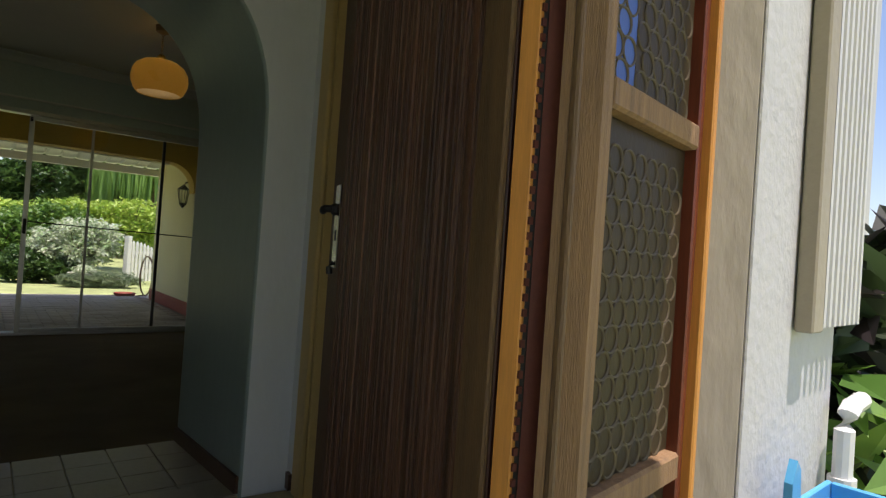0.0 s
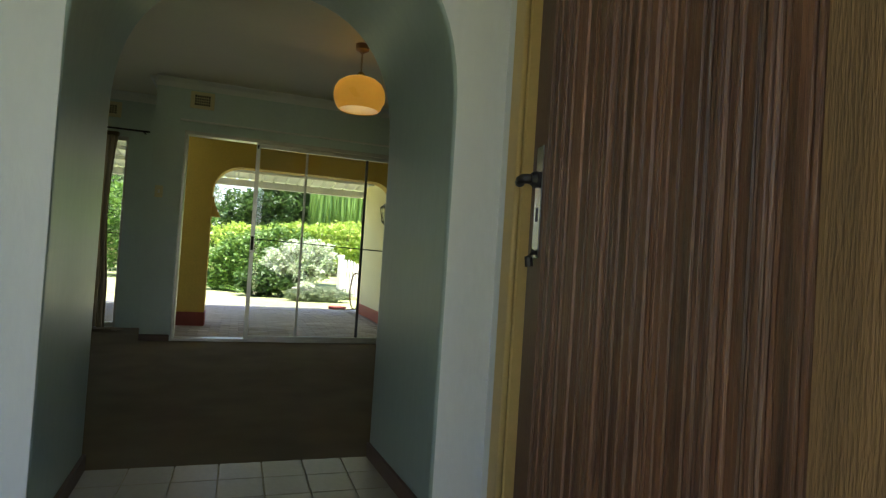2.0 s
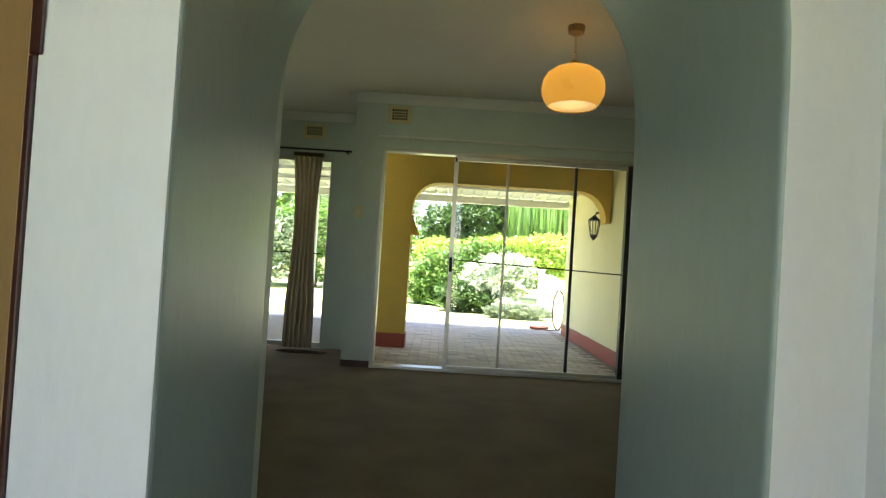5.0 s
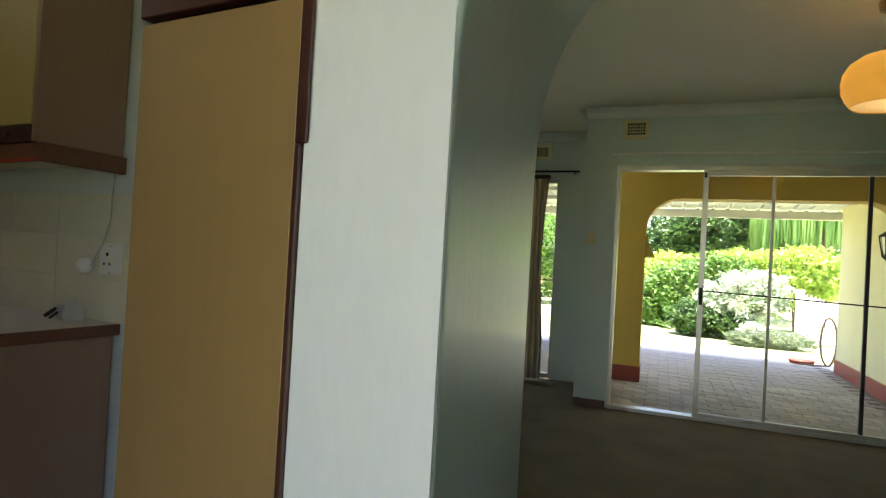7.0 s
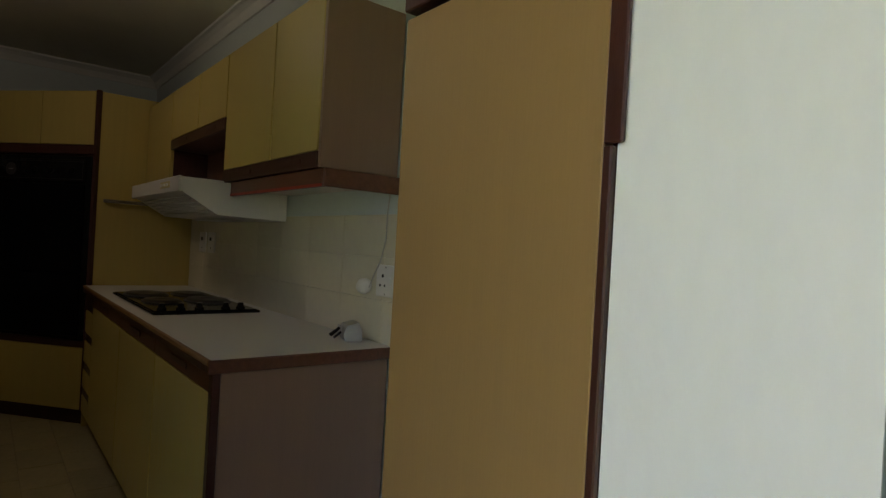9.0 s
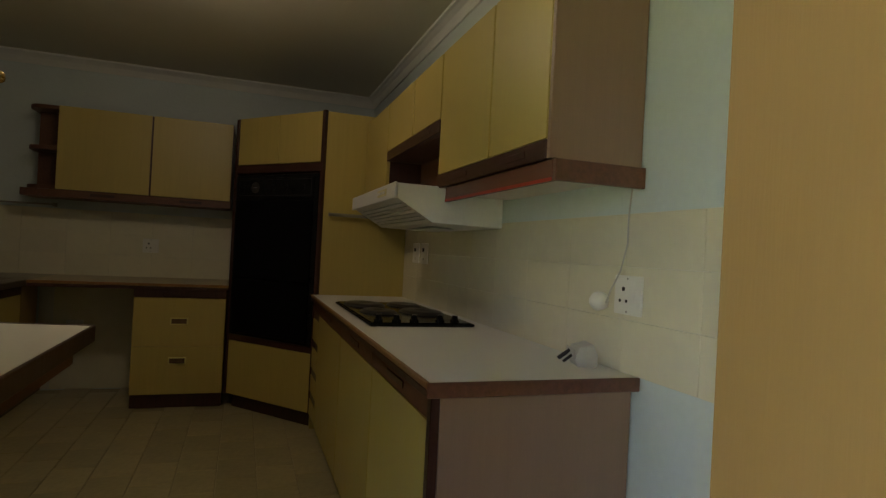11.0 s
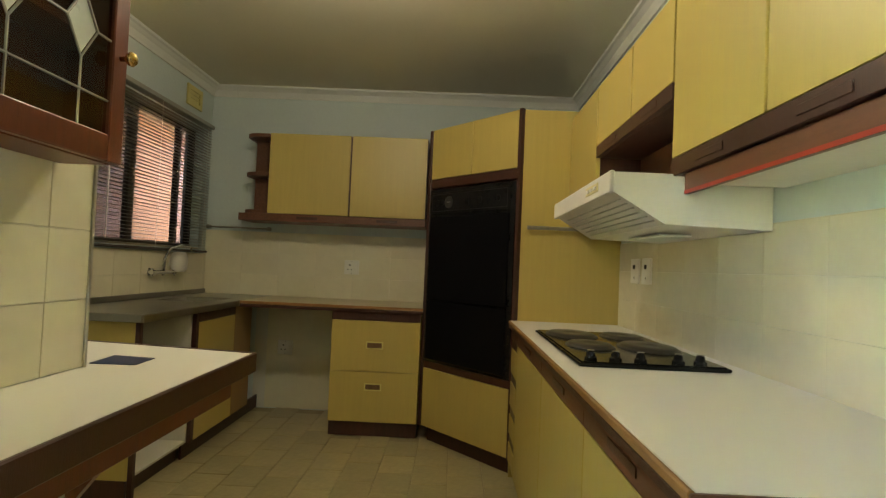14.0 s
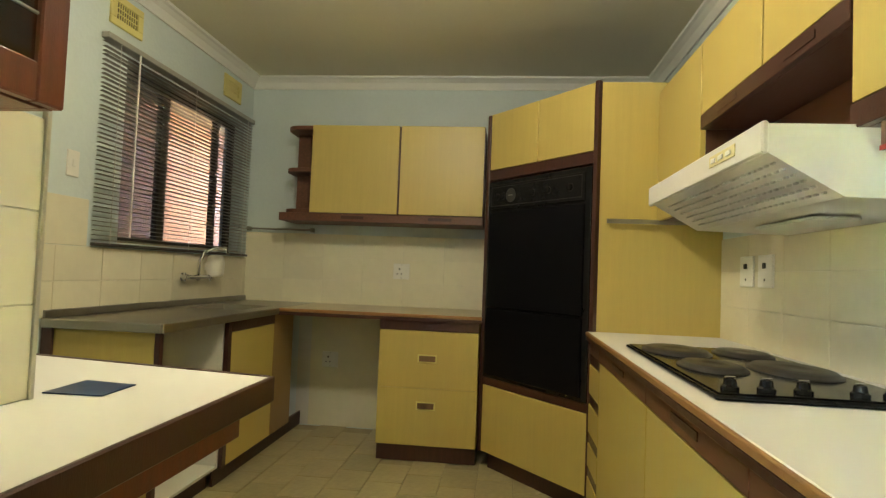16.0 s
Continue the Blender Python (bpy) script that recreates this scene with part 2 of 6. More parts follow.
M_HOSE = mat("brown_hose", (0.16, 0.09, 0.04), 0.5, 0.2, 8)
M_CURT = mat("brown_curtain_cloth", (0.11, 0.08, 0.05), 0.9, 0.2, 5, 0.3, 200, spec=0.1)
M_GLASS = glass_mat("clear_pane", (0.975, 0.985, 0.975))
def let_through(m, color, share):
    """Mixes a translucent layer into a cloth."""
    nt, n = m.node_tree, m.node_tree.nodes
    tl, mx = n.new("ShaderNodeBsdfTranslucent"), n.new("ShaderNodeMixShader")
    tl.inputs[0].default_value, mx.inputs[0].default_value = (*color, 1), share
    nt.links.new(n["Principled BSDF"].outputs[0], mx.inputs[1])
    nt.links.new(tl.outputs[0], mx.inputs[2])
    nt.links.new(mx.outputs[0], n["Material Output"].inputs[0])


let_through(M_CURT, (0.26, 0.20, 0.12), 0.35)


def bottle_mat(name, tint, body):
    m = glass_mat(name, tint, 0.15, 0.3)
    nt, n = m.node_tree, m.node_tree.nodes
    df_, mx = n.new("ShaderNodeBsdfPrincipled"), n.new("ShaderNodeMixShader")
    df_.inputs["Base Color"].default_value, df_.inputs["Roughness"].default_value = (*body, 1), 0.42
    df_.inputs["Specular IOR Level"].default_value = 0.15
    tx, bp = n.new("ShaderNodeTexNoise"), n.new("ShaderNodeBump")
    tx.inputs["Scale"].default_value, bp.inputs["Strength"].default_value = 35, 0.5
    nt.links.new(tx.outputs[0], bp.inputs["Height"])
    nt.links.new(bp.outputs[0], df_.inputs["Normal"])
    mx.inputs[0].default_value = 0.86
    nt.links.new([k for k in n if k.bl_idname == "ShaderNodeMixShader"][0].outputs[0], mx.inputs[1])
    nt.links.new(df_.outputs[0], mx.inputs[2])
    nt.links.new(mx.outputs[0], n["Material Output"].inputs[0])
    return m


M_BOTTLE = bottle_mat("amber_bottle_glass", (0.25, 0.19, 0.10), (0.065, 0.046, 0.024))
M_BOTTLEB = bottle_mat("blue_reflection_bottle_glass", (0.16, 0.26, 0.62), (0.10, 0.17, 0.50))
M_MAUVE = glass_mat("mauve_tinted_pane", (0.60, 0.64, 0.72))
M_BLUEPANE = glass_mat("bluish_pane", (0.80, 0.86, 0.98))
M_DGLASS = glass_mat("smoky_cabinet_glass", (0.75, 0.66, 0.55), 0.02)
M_FROST = mat("frosted_white_glass", (0.62, 0.64, 0.60), 0.3, 0.05, 8)
M_LEAD = mat("lead_came", (0.42, 0.40, 0.37), 0.35, 0.1, 20, metal=0.8)
L_GREEN = leaf_mat("green_leaves", (0.0675, 0.162, 0.027), (0.216, 0.365, 0.0675))
L_DARK = leaf_mat("dark_green_leaves", (0.03, 0.08, 0.016), (0.10, 0.18, 0.04))
L_LIME = leaf_mat("lime_leaves", (0.243, 0.405, 0.054), (0.54, 0.648, 0.121))
L_VAR = leaf_mat("variegated_leaves", (0.297, 0.432, 0.189), (0.75, 0.75, 0.621))
L_GREY = leaf_mat("grey_green_leaves", (0.135, 0.203, 0.108), (0.378, 0.432, 0.27))
L_PURPLE = leaf_mat("purple_green_leaves", (0.025, 0.018, 0.02), (0.05, 0.09, 0.03))


def glow_shade(name, base, trans):
    m = mat(name, base, 0.3, 0.06, 4)
    nt, n = m.node_tree, m.node_tree.nodes
    tl, mx = n.new("ShaderNodeBsdfTranslucent"), n.new("ShaderNodeMixShader")
    tl.inputs[0].default_value = (*trans, 1)
    mx.inputs[0].default_value = 0.45
    nt.links.new(n["Principled BSDF"].outputs[0], mx.inputs[1])
    nt.links.new(tl.outputs[0], mx.inputs[2])
    nt.links.new(mx.outputs[0], n["Material Output"].inputs[0])
    return m


M_SHADE = glow_shade("amber_lamp_shade", (0.64, 0.39, 0.06), (0.85, 0.56, 0.12))
M_SHADEIN = glow_shade("pale_lamp_diffuser", (0.80, 0.66, 0.28), (0.9, 0.75, 0.4))


# ---- mesh helpers ----
def link(name, bm, material, parent=None, smooth=False):
    me = bpy.data.meshes.new(name)
    bm.normal_update()
    bm.to_mesh(me)
    bm.free()
    for m in material if isinstance(material, (list, tuple)) else [material]:
        me.materials.append(m)
    if smooth:
        me.polygons.foreach_set("use_smooth", [True] * len(me.polygons))
    ob = new(name, me)
    ob.parent = parent
    return ob


def part(name, bm, material, parent, label="", smooth=False):
    ob = link(name, bm, material, parent, smooth)
    return tagged(ob, label) if label else ob


def thing(name, m, label, category, group="", kind=""):
    ob = new(name)
    ob.matrix_basis = m
    ob.empty_display_size = 0.05
    return tagged(ob, label, category, group, kind)


def structure(name, bm, material, label, category, smooth=False, m=None):
    if m is not None:
        bm.transform(m)
    return tagged(link(name, bm, material, None, smooth), label, category, "", "structure")


def add_box(bm, x0, x1, y0, y1, z0, z1, bevel=0.0):
    g = bmesh.ops.create_cube(bm, size=1.0)
    vs = g["verts"]
    for v in vs:
        v.co = ((x0 + x1) / 2 + v.co.x * (x1 - x0), (y0 + y1) / 2 + v.co.y * (y1 - y0), (z0 + z1) / 2 + v.co.z * (z1 - z0))
    if bevel > 0:
        es = list({e for v in vs for e in v.link_edges})
        bmesh.ops.bevel(bm, geom=es, offset=min(bevel, 0.45 * min(x1 - x0, y1 - y0, z1 - z0)), segments=1, affect="EDGES", clamp_overlap=True)
    return bm


def box(x0, x1, y0, y1, z0, z1, bevel=0.002):
    return add_box(bmesh.new(), min(x0, x1), max(x0, x1), min(y0, y1), max(y0, y1), z0, z1, bevel)


def prism(points, z0, z1, bevel=0.0):
    bm = bmesh.new()
    lo = [bm.verts.new((x, y, z0)) for x, y in points]
    hi = [bm.verts.new((x, y, z1)) for x, y in points]
    n = len(points)
    bm.faces.new(lo[::-1])
    bm.faces.new(hi)
    for i in range(n):
        bm.faces.new((lo[i], lo[(i + 1) % n], hi[(i + 1) % n], hi[i]))
    bmesh.ops.recalc_face_normals(bm, faces=bm.faces)
    if bevel > 0:
        bmesh.ops.bevel(bm, geom=list(bm.edges), offset=bevel, segments=1, affect="EDGES", clamp_overlap=True)
    return bm


def lathe(profile, seg=24, cap=True):
    bm = bmesh.new()
    rings = []
    for r, z in profile:
        rings.append([bm.verts.new((max(r, 1e-4) * math.cos(2 * math.pi * i / seg), max(r, 1e-4) * math.sin(2 * math.pi * i / seg), z)) for i in range(seg)])
    for a, b in zip(rings, rings[1:]):
        for i in range(seg):
            bm.faces.new((a[i], a[(i + 1) % seg], b[(i + 1) % seg], b[i]))
    if cap:
        bm.faces.new(rings[0][::-1])
        bm.faces.new(rings[-1])
    bmesh.ops.recalc_face_normals(bm, faces=bm.faces)
    return bm


def tube(points, r, seg=8, r1=None, bm=None):
    bm = bm or bmesh.new()
    pts = [Vector(p) for p in points]
    rings = []
    for i, p in enumerate(pts):
        d = (pts[min(i + 1, len(pts) - 1)] - pts[max(i - 1, 0)]).normalized()
        up = Vector((0, 0, 1)) if abs(d.z) < 0.9 else Vector((1, 0, 0))
        a = d.cross(up).normalized()
        b = d.cross(a)
        rad = r if r1 is None else r + (r1 - r) * i / (len(pts) - 1)
        rings.append([bm.verts.new(p + rad * (math.cos(2 * math.pi * k / seg) * a + math.sin(2 * math.pi * k / seg) * b)) for k in range(seg)])
    for a, b in zip(rings, rings[1:]):
        for k in range(seg):
            bm.faces.new((a[k], a[(k + 1) % seg], b[(k + 1) % seg], b[k]))
    bm.faces.new(rings[0][::-1])
    bm.faces.new(rings[-1])
    return bm


def extrude_profile(profile, axis, a0, a1):
    """A closed profile of two coordinates swept along one axis: 'x' takes (y, z), 'y' takes (x, z)."""
    bm = bmesh.new()
    put = (lambda p, a: (a, p[0], p[1])) if axis == "x" else (lambda p, a: (p[0], a, p[1]))
    lo, hi = [bm.verts.new(put(p, a0)) for p in profile], [bm.verts.new(put(p, a1)) for p in profile]
    n = len(profile)
    bm.faces.new(lo)
    bm.faces.new(hi[::-1])
    for i in range(n):
        bm.faces.new((lo[i], hi[i], hi[(i + 1) % n], lo[(i + 1) % n]))
    bmesh.ops.recalc_face_normals(bm, faces=bm.faces)
    return bm


def pieces(name, cells, mesh_of, parent, m=None):
    """Alike pieces, each an object of its own on a shared mesh. cells: (x, y, z, turn, key)."""
    cache = {}
    for x, y, z, turn, key in cells:
        if key not in cache:
            cache[key] = mesh_of(key)
        ob = new(name, cache[key])
        ob.parent = parent
        ob.matrix_basis = (m if m is not None else Matrix.Identity(4)) @ pose(x, y, z, *turn)


def slab_mesh(w, h, d, bevel, material):
    bm = box(0, w, 0, h, 0, d, bevel)
    me = bpy.data.meshes.new("slab")
    bm.to_mesh(me)
    bm.free()
    me.materials.append(material)
    return me


# ---- kitchen shell ----
KX0, KY0, KY1, KZ = -5.5, -0.25, 2.755, 2.60
structure("floor", box(-5.6, 1.3, -0.4, 2.3, -0.12, -0.008, 0), M_FGROUT, "beige stone-look ceramic tiled kitchen and hall floor", "floor")
structure("wall_north", box(KX0, -0.69, KY1, KY1 + 0.2, -0.1, 2.7, 0), M_KBLUE, "pale blue painted kitchen wall behind the hob", "wall")
structure("wall_west", box(KX0 - 0.2, KX0, KY0 - 0.15, KY1 + 0.2, -0.1, 2.7, 0), M_KBLUE, "pale blue painted kitchen end wall", "wall")
WX0, WX1, WZ0, WZ1 = -5.36, -4.02, 1.25, 2.20
bm = bmesh.new()
for c in ((KX0, WX0, -0.1, 2.7), (WX1, -2.3, -0.1, 2.7), (WX0, WX1, -0.1, WZ0), (WX0, WX1, WZ1, 2.7)):
    add_box(bm, c[0], c[1], KY0 - 0.15, KY0, c[2], c[3])
structure("wall_south", bm, M_KBLUE, "pale blue kitchen wall with the blind-covered window", "wall")
structure("baseboard", box(KX0 + 0.001, KX0 + 0.007, 0.30, 1.30, 0.0, 0.84, 0), M_TILE, "cream tiled wall strip in the knee recess", "wall tiles")
structure("wall_scullery", box(-2.352, -2.254, KY0 - 0.15, 0.70, -0.1, 2.7, 0), M_KBLUE, "pale blue side wall behind the breakfast counter", "wall")
structure("wall_divider", box(-2.252, -0.02, 0.62, 0.85, -0.1, 2.7, 0), M_KBLUE, "pale blue dividing wall above the breakfast counter", "wall")
structure("ceiling", box(-5.7, 1.4, -0.4, 2.95, KZ, KZ + 0.08, 0), M_CEIL, "cream painted flat kitchen ceiling board", "ceiling")


def cornice(name, a, b, inward, z):
    """A coved cornice from a to b, with its hollow towards inward."""
    a, b, n = Vector((*a, z)), Vector((*b, z)), Vector((*inward, 0))
    bm = bmesh.new()
    prof = [(0.0, -0.085), (0.012, -0.085), (0.016, -0.07), (0.03, -0.04), (0.055, -0.02), (0.072, -0.014), (0.075, 0.0), (0.0, 0.0)]
    lo = [bm.verts.new(a + n * p + Vector((0, 0, q))) for p, q in prof]
    hi = [bm.verts.new(b + n * p + Vector((0, 0, q))) for p, q in prof]
    for i in range(len(prof)):
        j = (i + 1) % len(prof)
        bm.faces.new((lo[i], lo[j], hi[j], hi[i]))
    bm.faces.new(lo)
    bm.faces.new(hi[::-1])
    bmesh.ops.recalc_face_normals(bm, faces=bm.faces)
    return structure(name, bm, M_CORN, "white coved plaster cornice under the ceiling", "cornice")


cornice("trim", (KX0, KY0), (KX0, KY1), (1, 0), KZ)
cornice("trim", (KX0, KY0), (-2.4, KY0), (0, 1), KZ)
cornice("trim", (KX0, KY1), (-0.7, KY1), (0, -1), KZ)


# ---- hall, thick arch wall and entrance ----
def arch_wall(u0, u1, v0, v1, zt, front, back, spring, top, seg=28, ease=0.010):
    """A thick wall with a basket-arched opening through it and eased arrises."""
    bm = bmesh.new()
    mid, half, rise = (front[0] + front[1]) / 2, (front[1] - front[0]) / 2, top - spring

    def curve_of(a, b):
        c, h = (a + b) / 2, (b - a) / 2
        turn = [math.pi * i / seg for i in range(seg + 1)]
        return [(a, -0.12)] + [(c - h * math.copysign(abs(math.cos(w)) ** 0.8, math.cos(w)), spring + rise * math.sin(w) ** 0.8) for w in turn] + [(b, -0.12)]

    near_, far_ = curve_of(*front), curve_of(*back)
    outer = [(u0, -0.12)]
    for i in range(seg + 1):
        f_ = i / seg
        outer.append((u0 + (u1 - u0) * f_, zt))
    outer.append((u1, -0.12))
    grow = lambda p, d: (p[0] + d * (1 if p[0] > mid + 0.02 else (-1 if p[0] < mid - 0.02 else 0)) * min(1, abs(p[0] - mid) / half * 1.3), p[1] + d * max(0.0, (p[1] - spring) / rise) if p[1] > spring else p[1])
    rows = []
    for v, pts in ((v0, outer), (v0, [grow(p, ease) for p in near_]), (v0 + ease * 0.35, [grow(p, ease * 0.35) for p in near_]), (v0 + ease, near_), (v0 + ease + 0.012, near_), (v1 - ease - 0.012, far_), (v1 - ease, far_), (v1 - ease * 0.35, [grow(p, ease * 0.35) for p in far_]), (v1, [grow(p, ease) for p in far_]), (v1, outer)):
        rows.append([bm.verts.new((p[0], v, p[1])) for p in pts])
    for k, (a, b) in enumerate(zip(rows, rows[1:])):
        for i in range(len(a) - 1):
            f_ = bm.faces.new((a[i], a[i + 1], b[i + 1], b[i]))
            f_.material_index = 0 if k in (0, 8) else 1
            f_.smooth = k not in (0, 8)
    a, b = rows[0], rows[-1]
    for i in range(len(a) - 1):
        bm.faces.new((a[i + 1], a[i], b[i], b[i + 1]))
    bmesh.ops.recalc_face_normals(bm, faces=bm.faces)
    return bm


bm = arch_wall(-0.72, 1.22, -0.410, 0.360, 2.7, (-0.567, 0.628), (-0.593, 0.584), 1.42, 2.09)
structure("wall_arch", bm, [M_WHITE, M_ARCH], "thick white wall pierced by a blue-green gloss arch darkened for shade", "wall", m=LR)
structure("wall_cupboard_back", prism([(-0.69, 2.75), (-0.69, 2.76), (-0.2, 2.76), (-0.062, 2.30), (-0.046, 2.195), (-0.2775, 2.128), (-0.2775, 2.75)], -0.1, 2.7), M_WHITE, "white painted wall around the tall cupboard", "wall")
structure("wall_hall_east", prism([(1.338, 2.345), (1.345, 2.165), (1.52, 2.165), (1.52, 2.345)], -0.1, 2.7), M_WHITE, "white painted hall wall stub beside the arch", "wall")
structure("wall_hall_side", prism([(1.35, 1.36), (1.35, 0.76), (1.52, 0.76), (1.52, 1.36)], -0.1, 2.7), M_WHITE, "white wall behind the opened front door", "wall")
structure("wall_entrance_west", box(-1.4, -0.04, 0.45, 0.60, -0.2, 2.7, 0), M_WHITE, "white entrance wall beside the doorway", "wall")
structure("wall_entrance_head", prism([(-0.04, 0.46), (1.55, 0.62), (1.55, 0.78), (-0.04, 0.60)], 2.2, 2.7), M_WHITE, "white wall above the front door", "wall")
for pts in ([(-0.568, -0.40), (-0.554, -0.40), (-0.578, 0.35), (-0.592, 0.35)], [(0.627, -0.40), (0.613, -0.40), (0.570, 0.35), (0.584, 0.35)]):
    structure("baseboard", prism(pts, 0.0, 0.065), M_SKIRT, "dark stained timber skirting in the arch", "skirting", m=LR)
structure("baseboard", prism([(1.326, 2.31), (1.326, 2.27), (1.3395, 2.27), (1.3395, 2.31)], 0, 0.065), M_SKIRT, "dark stained timber skirting along the hall wall", "skirting")
structure("wall_side_room", prism([(1.521, 1.26), (1.94, 1.26), (1.94, 2.68), (1.521, 2.68), (1.521, 2.60), (1.86, 2.60), (1.86, 1.36), (1.521, 1.36)], -0.1, 2.7), M_WHITE, "white painted wall of the room beside the hall", "wall")
structure("ceiling_side_room", box(1.401, 1.95, 1.25, 2.70, 2.701, 2.78, 0), M_CEIL, "cream ceiling board of the side room", "ceiling")
structure("floor_side_room", box(1.301, 1.95, 1.25, 2.30, -0.12, -0.008, 0), M_FGROUT, "beige floor of the side room", "floor")
structure("wall_hall_lintel", box(1.352, 1.518, 1.361, 2.164, 2.08, 2.7, 0), M_WHITE, "white wall above the side doorway", "wall")

# built-in tall cupboard next to the arch
cup = thing("tall_cupboard", pose(-0.692, 2.122, 0), "tan laminate tall built-in cupboard with dark frame, closed", "cupboard")
part("carcass", box(0.0, 0.401, 0.022, 0.62, 0.0, 2.35), M_MAHO, cup)
part("door", box(0.004, 0.400, 0.0, 0.02, 0.06, 1.625), M_TAN, cup, "plain tan laminate door")
part("frame_post", box(0.402, 0.426, -0.004, 0.004, 1.38, 2.4), M_MAHO, cup, "dark red timber frame post, upper length")
part("frame_post", box(0.402, 0.414, -0.004, 0.006, 0.0, 1.378), M_MAHO, cup, "dark timber frame post, lower length")
part("frame_head", box(0.0, 0.401, -0.004, 0.03, 1.637, 1.70), M_MAHO, cup)
part("upper_door", box(0.004, 0.400, 0.0, 0.02, 1.71, 2.33), M_TAN, cup)

# cream frame of the side doorway in the hall
jb = thing("door_2", pose(1.345, 2.165, 0), "cream painted door frame of the side doorway in the hall", "door frame", kind="structure")
part("architrave", box(-0.018, 0.0, -0.028, 0.075, 0, 2.14, 0.005), M_JAMB, jb)
part("frame_post", box(0.0005, 0.18, -0.028, -0.0005, 0, 2.08, 0.005), M_JAMB, jb)
part("bead", tube([(-0.012, -0.024, 0.0), (-0.012, -0.024, 2.12)], 0.011, 8), M_JAMB, jb, "rounded bead along the frame's edge", True)
part("frame_stop", box(0.085, 0.15, -0.042, -0.0285, 0, 2.08, 0.004), M_JAMB, jb)
part("frame_post", box(0.0005, 0.18, -0.804, -0.776, 0, 2.08, 0.005), M_JAMB, jb)
part("frame_head", box(0.0005, 0.18, -0.775, -0.029, 2.045, 2.079, 0.005), M_JAMB, jb)
sp = part("striker_plate", box(0.088, 0.118, -0.0445, -0.0425, 0.93, 1.04, 0.0008), M_BRASS, jb, "worn brass striker plate")
part("striker_lip", box(0.082, 0.0875, -0.052, -0.043, 0.95, 1.02, 0.001), M_IRON, sp)


# ---- front door, opened inwards against the hall wall ----
DOOR = pose(0.998, 0.575, 0, 0, 0, -5.0)
door = thing("front_door", DOOR, "dark reeded timber front door standing wide open", "door")
bm = bmesh.new()
rng = random.Random(4)
y = 0.097
prof = []
while y < 0.685:
    w = rng.choice((0.006, 0.008, 0.010, 0.013, 0.017, 0.024))
    d = rng.uniform(0.002, 0.006)
    prof += [(0.006 - d, y), (-d, y + 0.0015), (-d - 0.0008, y + w * 0.5), (-d, y + w - 0.0015), (0.006 - d * 0.6, y + w)]
    y += w + 0.0012
lo, hi = [], []
for x, yy in prof:
    lo.append(bm.verts.new((x, yy, 0.03)))
    hi.append(bm.verts.new((x, yy, 2.06)))
for i in range(len(prof) - 1):
    bm.faces.new((lo[i + 1], lo[i], hi[i], hi[i + 1]))
part("reeded_panel", bm, M_DOOR, door, "uneven vertical reeded timber facing")
part("core", box(0.006, 0.045, 0.022, 0.773, 0.02, 2.07), M_MAHO, door)
part("hinge_stile", box(-0.004, 0.006, 0.022, 0.096, 0.02, 2.07, 0.003), M_DOORF, door, "weathered brown hinge stile")
part("lock_stile", box(-0.004, 0.006, y, 0.775, 0.02, 2.07, 0.003), M_LOCKST, door, "dark weathered lock stile")
H = 0.722
hnd = part("door_handle", box(-0.008, -0.0045, H - 0.018, H + 0.018, 0.945, 1.145, 0.0015), M_CHROME, door, "worn chrome lever handle on a long plate")
part("lever", tube([(-0.012, H, 1.085), (-0.030, H, 1.085), (-0.036, H + 0.004, 1.085), (-0.038, H + 0.012, 1.083), (-0.036, H + 0.022, 1.080)], 0.009, 10), M_IRON, hnd, "dark iron lever", True)
part("lever_rose", lathe([(0.014, 0), (0.016, 0.006), (0.011, 0.014)], 12), M_IRON, hnd).matrix_basis = pose(-0.0085, H, 1.085, 0, -90, 0)
part("keyhole", box(-0.0095, -0.0085, H - 0.003, H + 0.003, 1.010, 1.035, 0), M_IRON, hnd)
part("keyhole_cover", tube([(-0.0085, H, 0.958), (-0.018, H, 0.945), (-0.016, H, 0.930)], 0.008, 8), M_IRON, hnd)

# hinge-side frame of the front door and the bottle-glass sidelight
df = thing("door_1", pose(1.007, 0.5765, 0, 0, 0, 0), "front door frame in golden and maroon timber", "door frame", kind="structure")
part("golden_jamb", prism([(-0.005, 0.009), (0.008, -0.0155), (0.05, -0.006), (0.05, 0.016)], -0.1, 2.2, 0.002), M_GOLD, df, "golden varnished pine jamb with knots")
part("weather_strip", prism([(0.0105, -0.0125), (0.019, -0.0165), (0.05, -0.008), (0.05, -0.005)], -0.1, 2.2), M_IRON, df, "black perforated weather strip")
notch = bmesh.new()
for i in range(110):
    z = 0.0 + i * 0.020
    add_box(notch, 0.009, 0.016, -0.018, -0.0135, z, z + 0.010)
tagged(part("strip_notches", notch, M_MAROON, df), kind="stuff")
part("maroon_rebate", prism([(0.020, -0.017), (0.053, -0.029), (0.10, -0.020), (0.06, -0.004)], -0.1, 2.2), M_MAROON, df, "maroon painted frame rebate")
SLM = Matrix.Translation((1.028, 0.4995, 0)) @ pose(0, 0, 0, 0, 0, 14.5)
sl = thing("window_1", SLM, "timber sidelight glazed with amber bottle-bottom glass", "window", kind="structure")
part("stile", prism([(0.012, 0.032), (0.046, -0.010), (0.080, -0.006), (0.082, 0.016)], -0.1, 2.25), M_STILE, sl, "weathered pale timber stile")
part("stile_edge", box(0.0, 0.0115, 0.0, 0.012, -0.1, 2.25, 0.003), M_DOORF, sl)
part("rail", box(0.083, 0.407, -0.006, 0.05, 1.205, 1.249, 0.005), M_STILE, sl, "weathered grey-brown glazing rail")
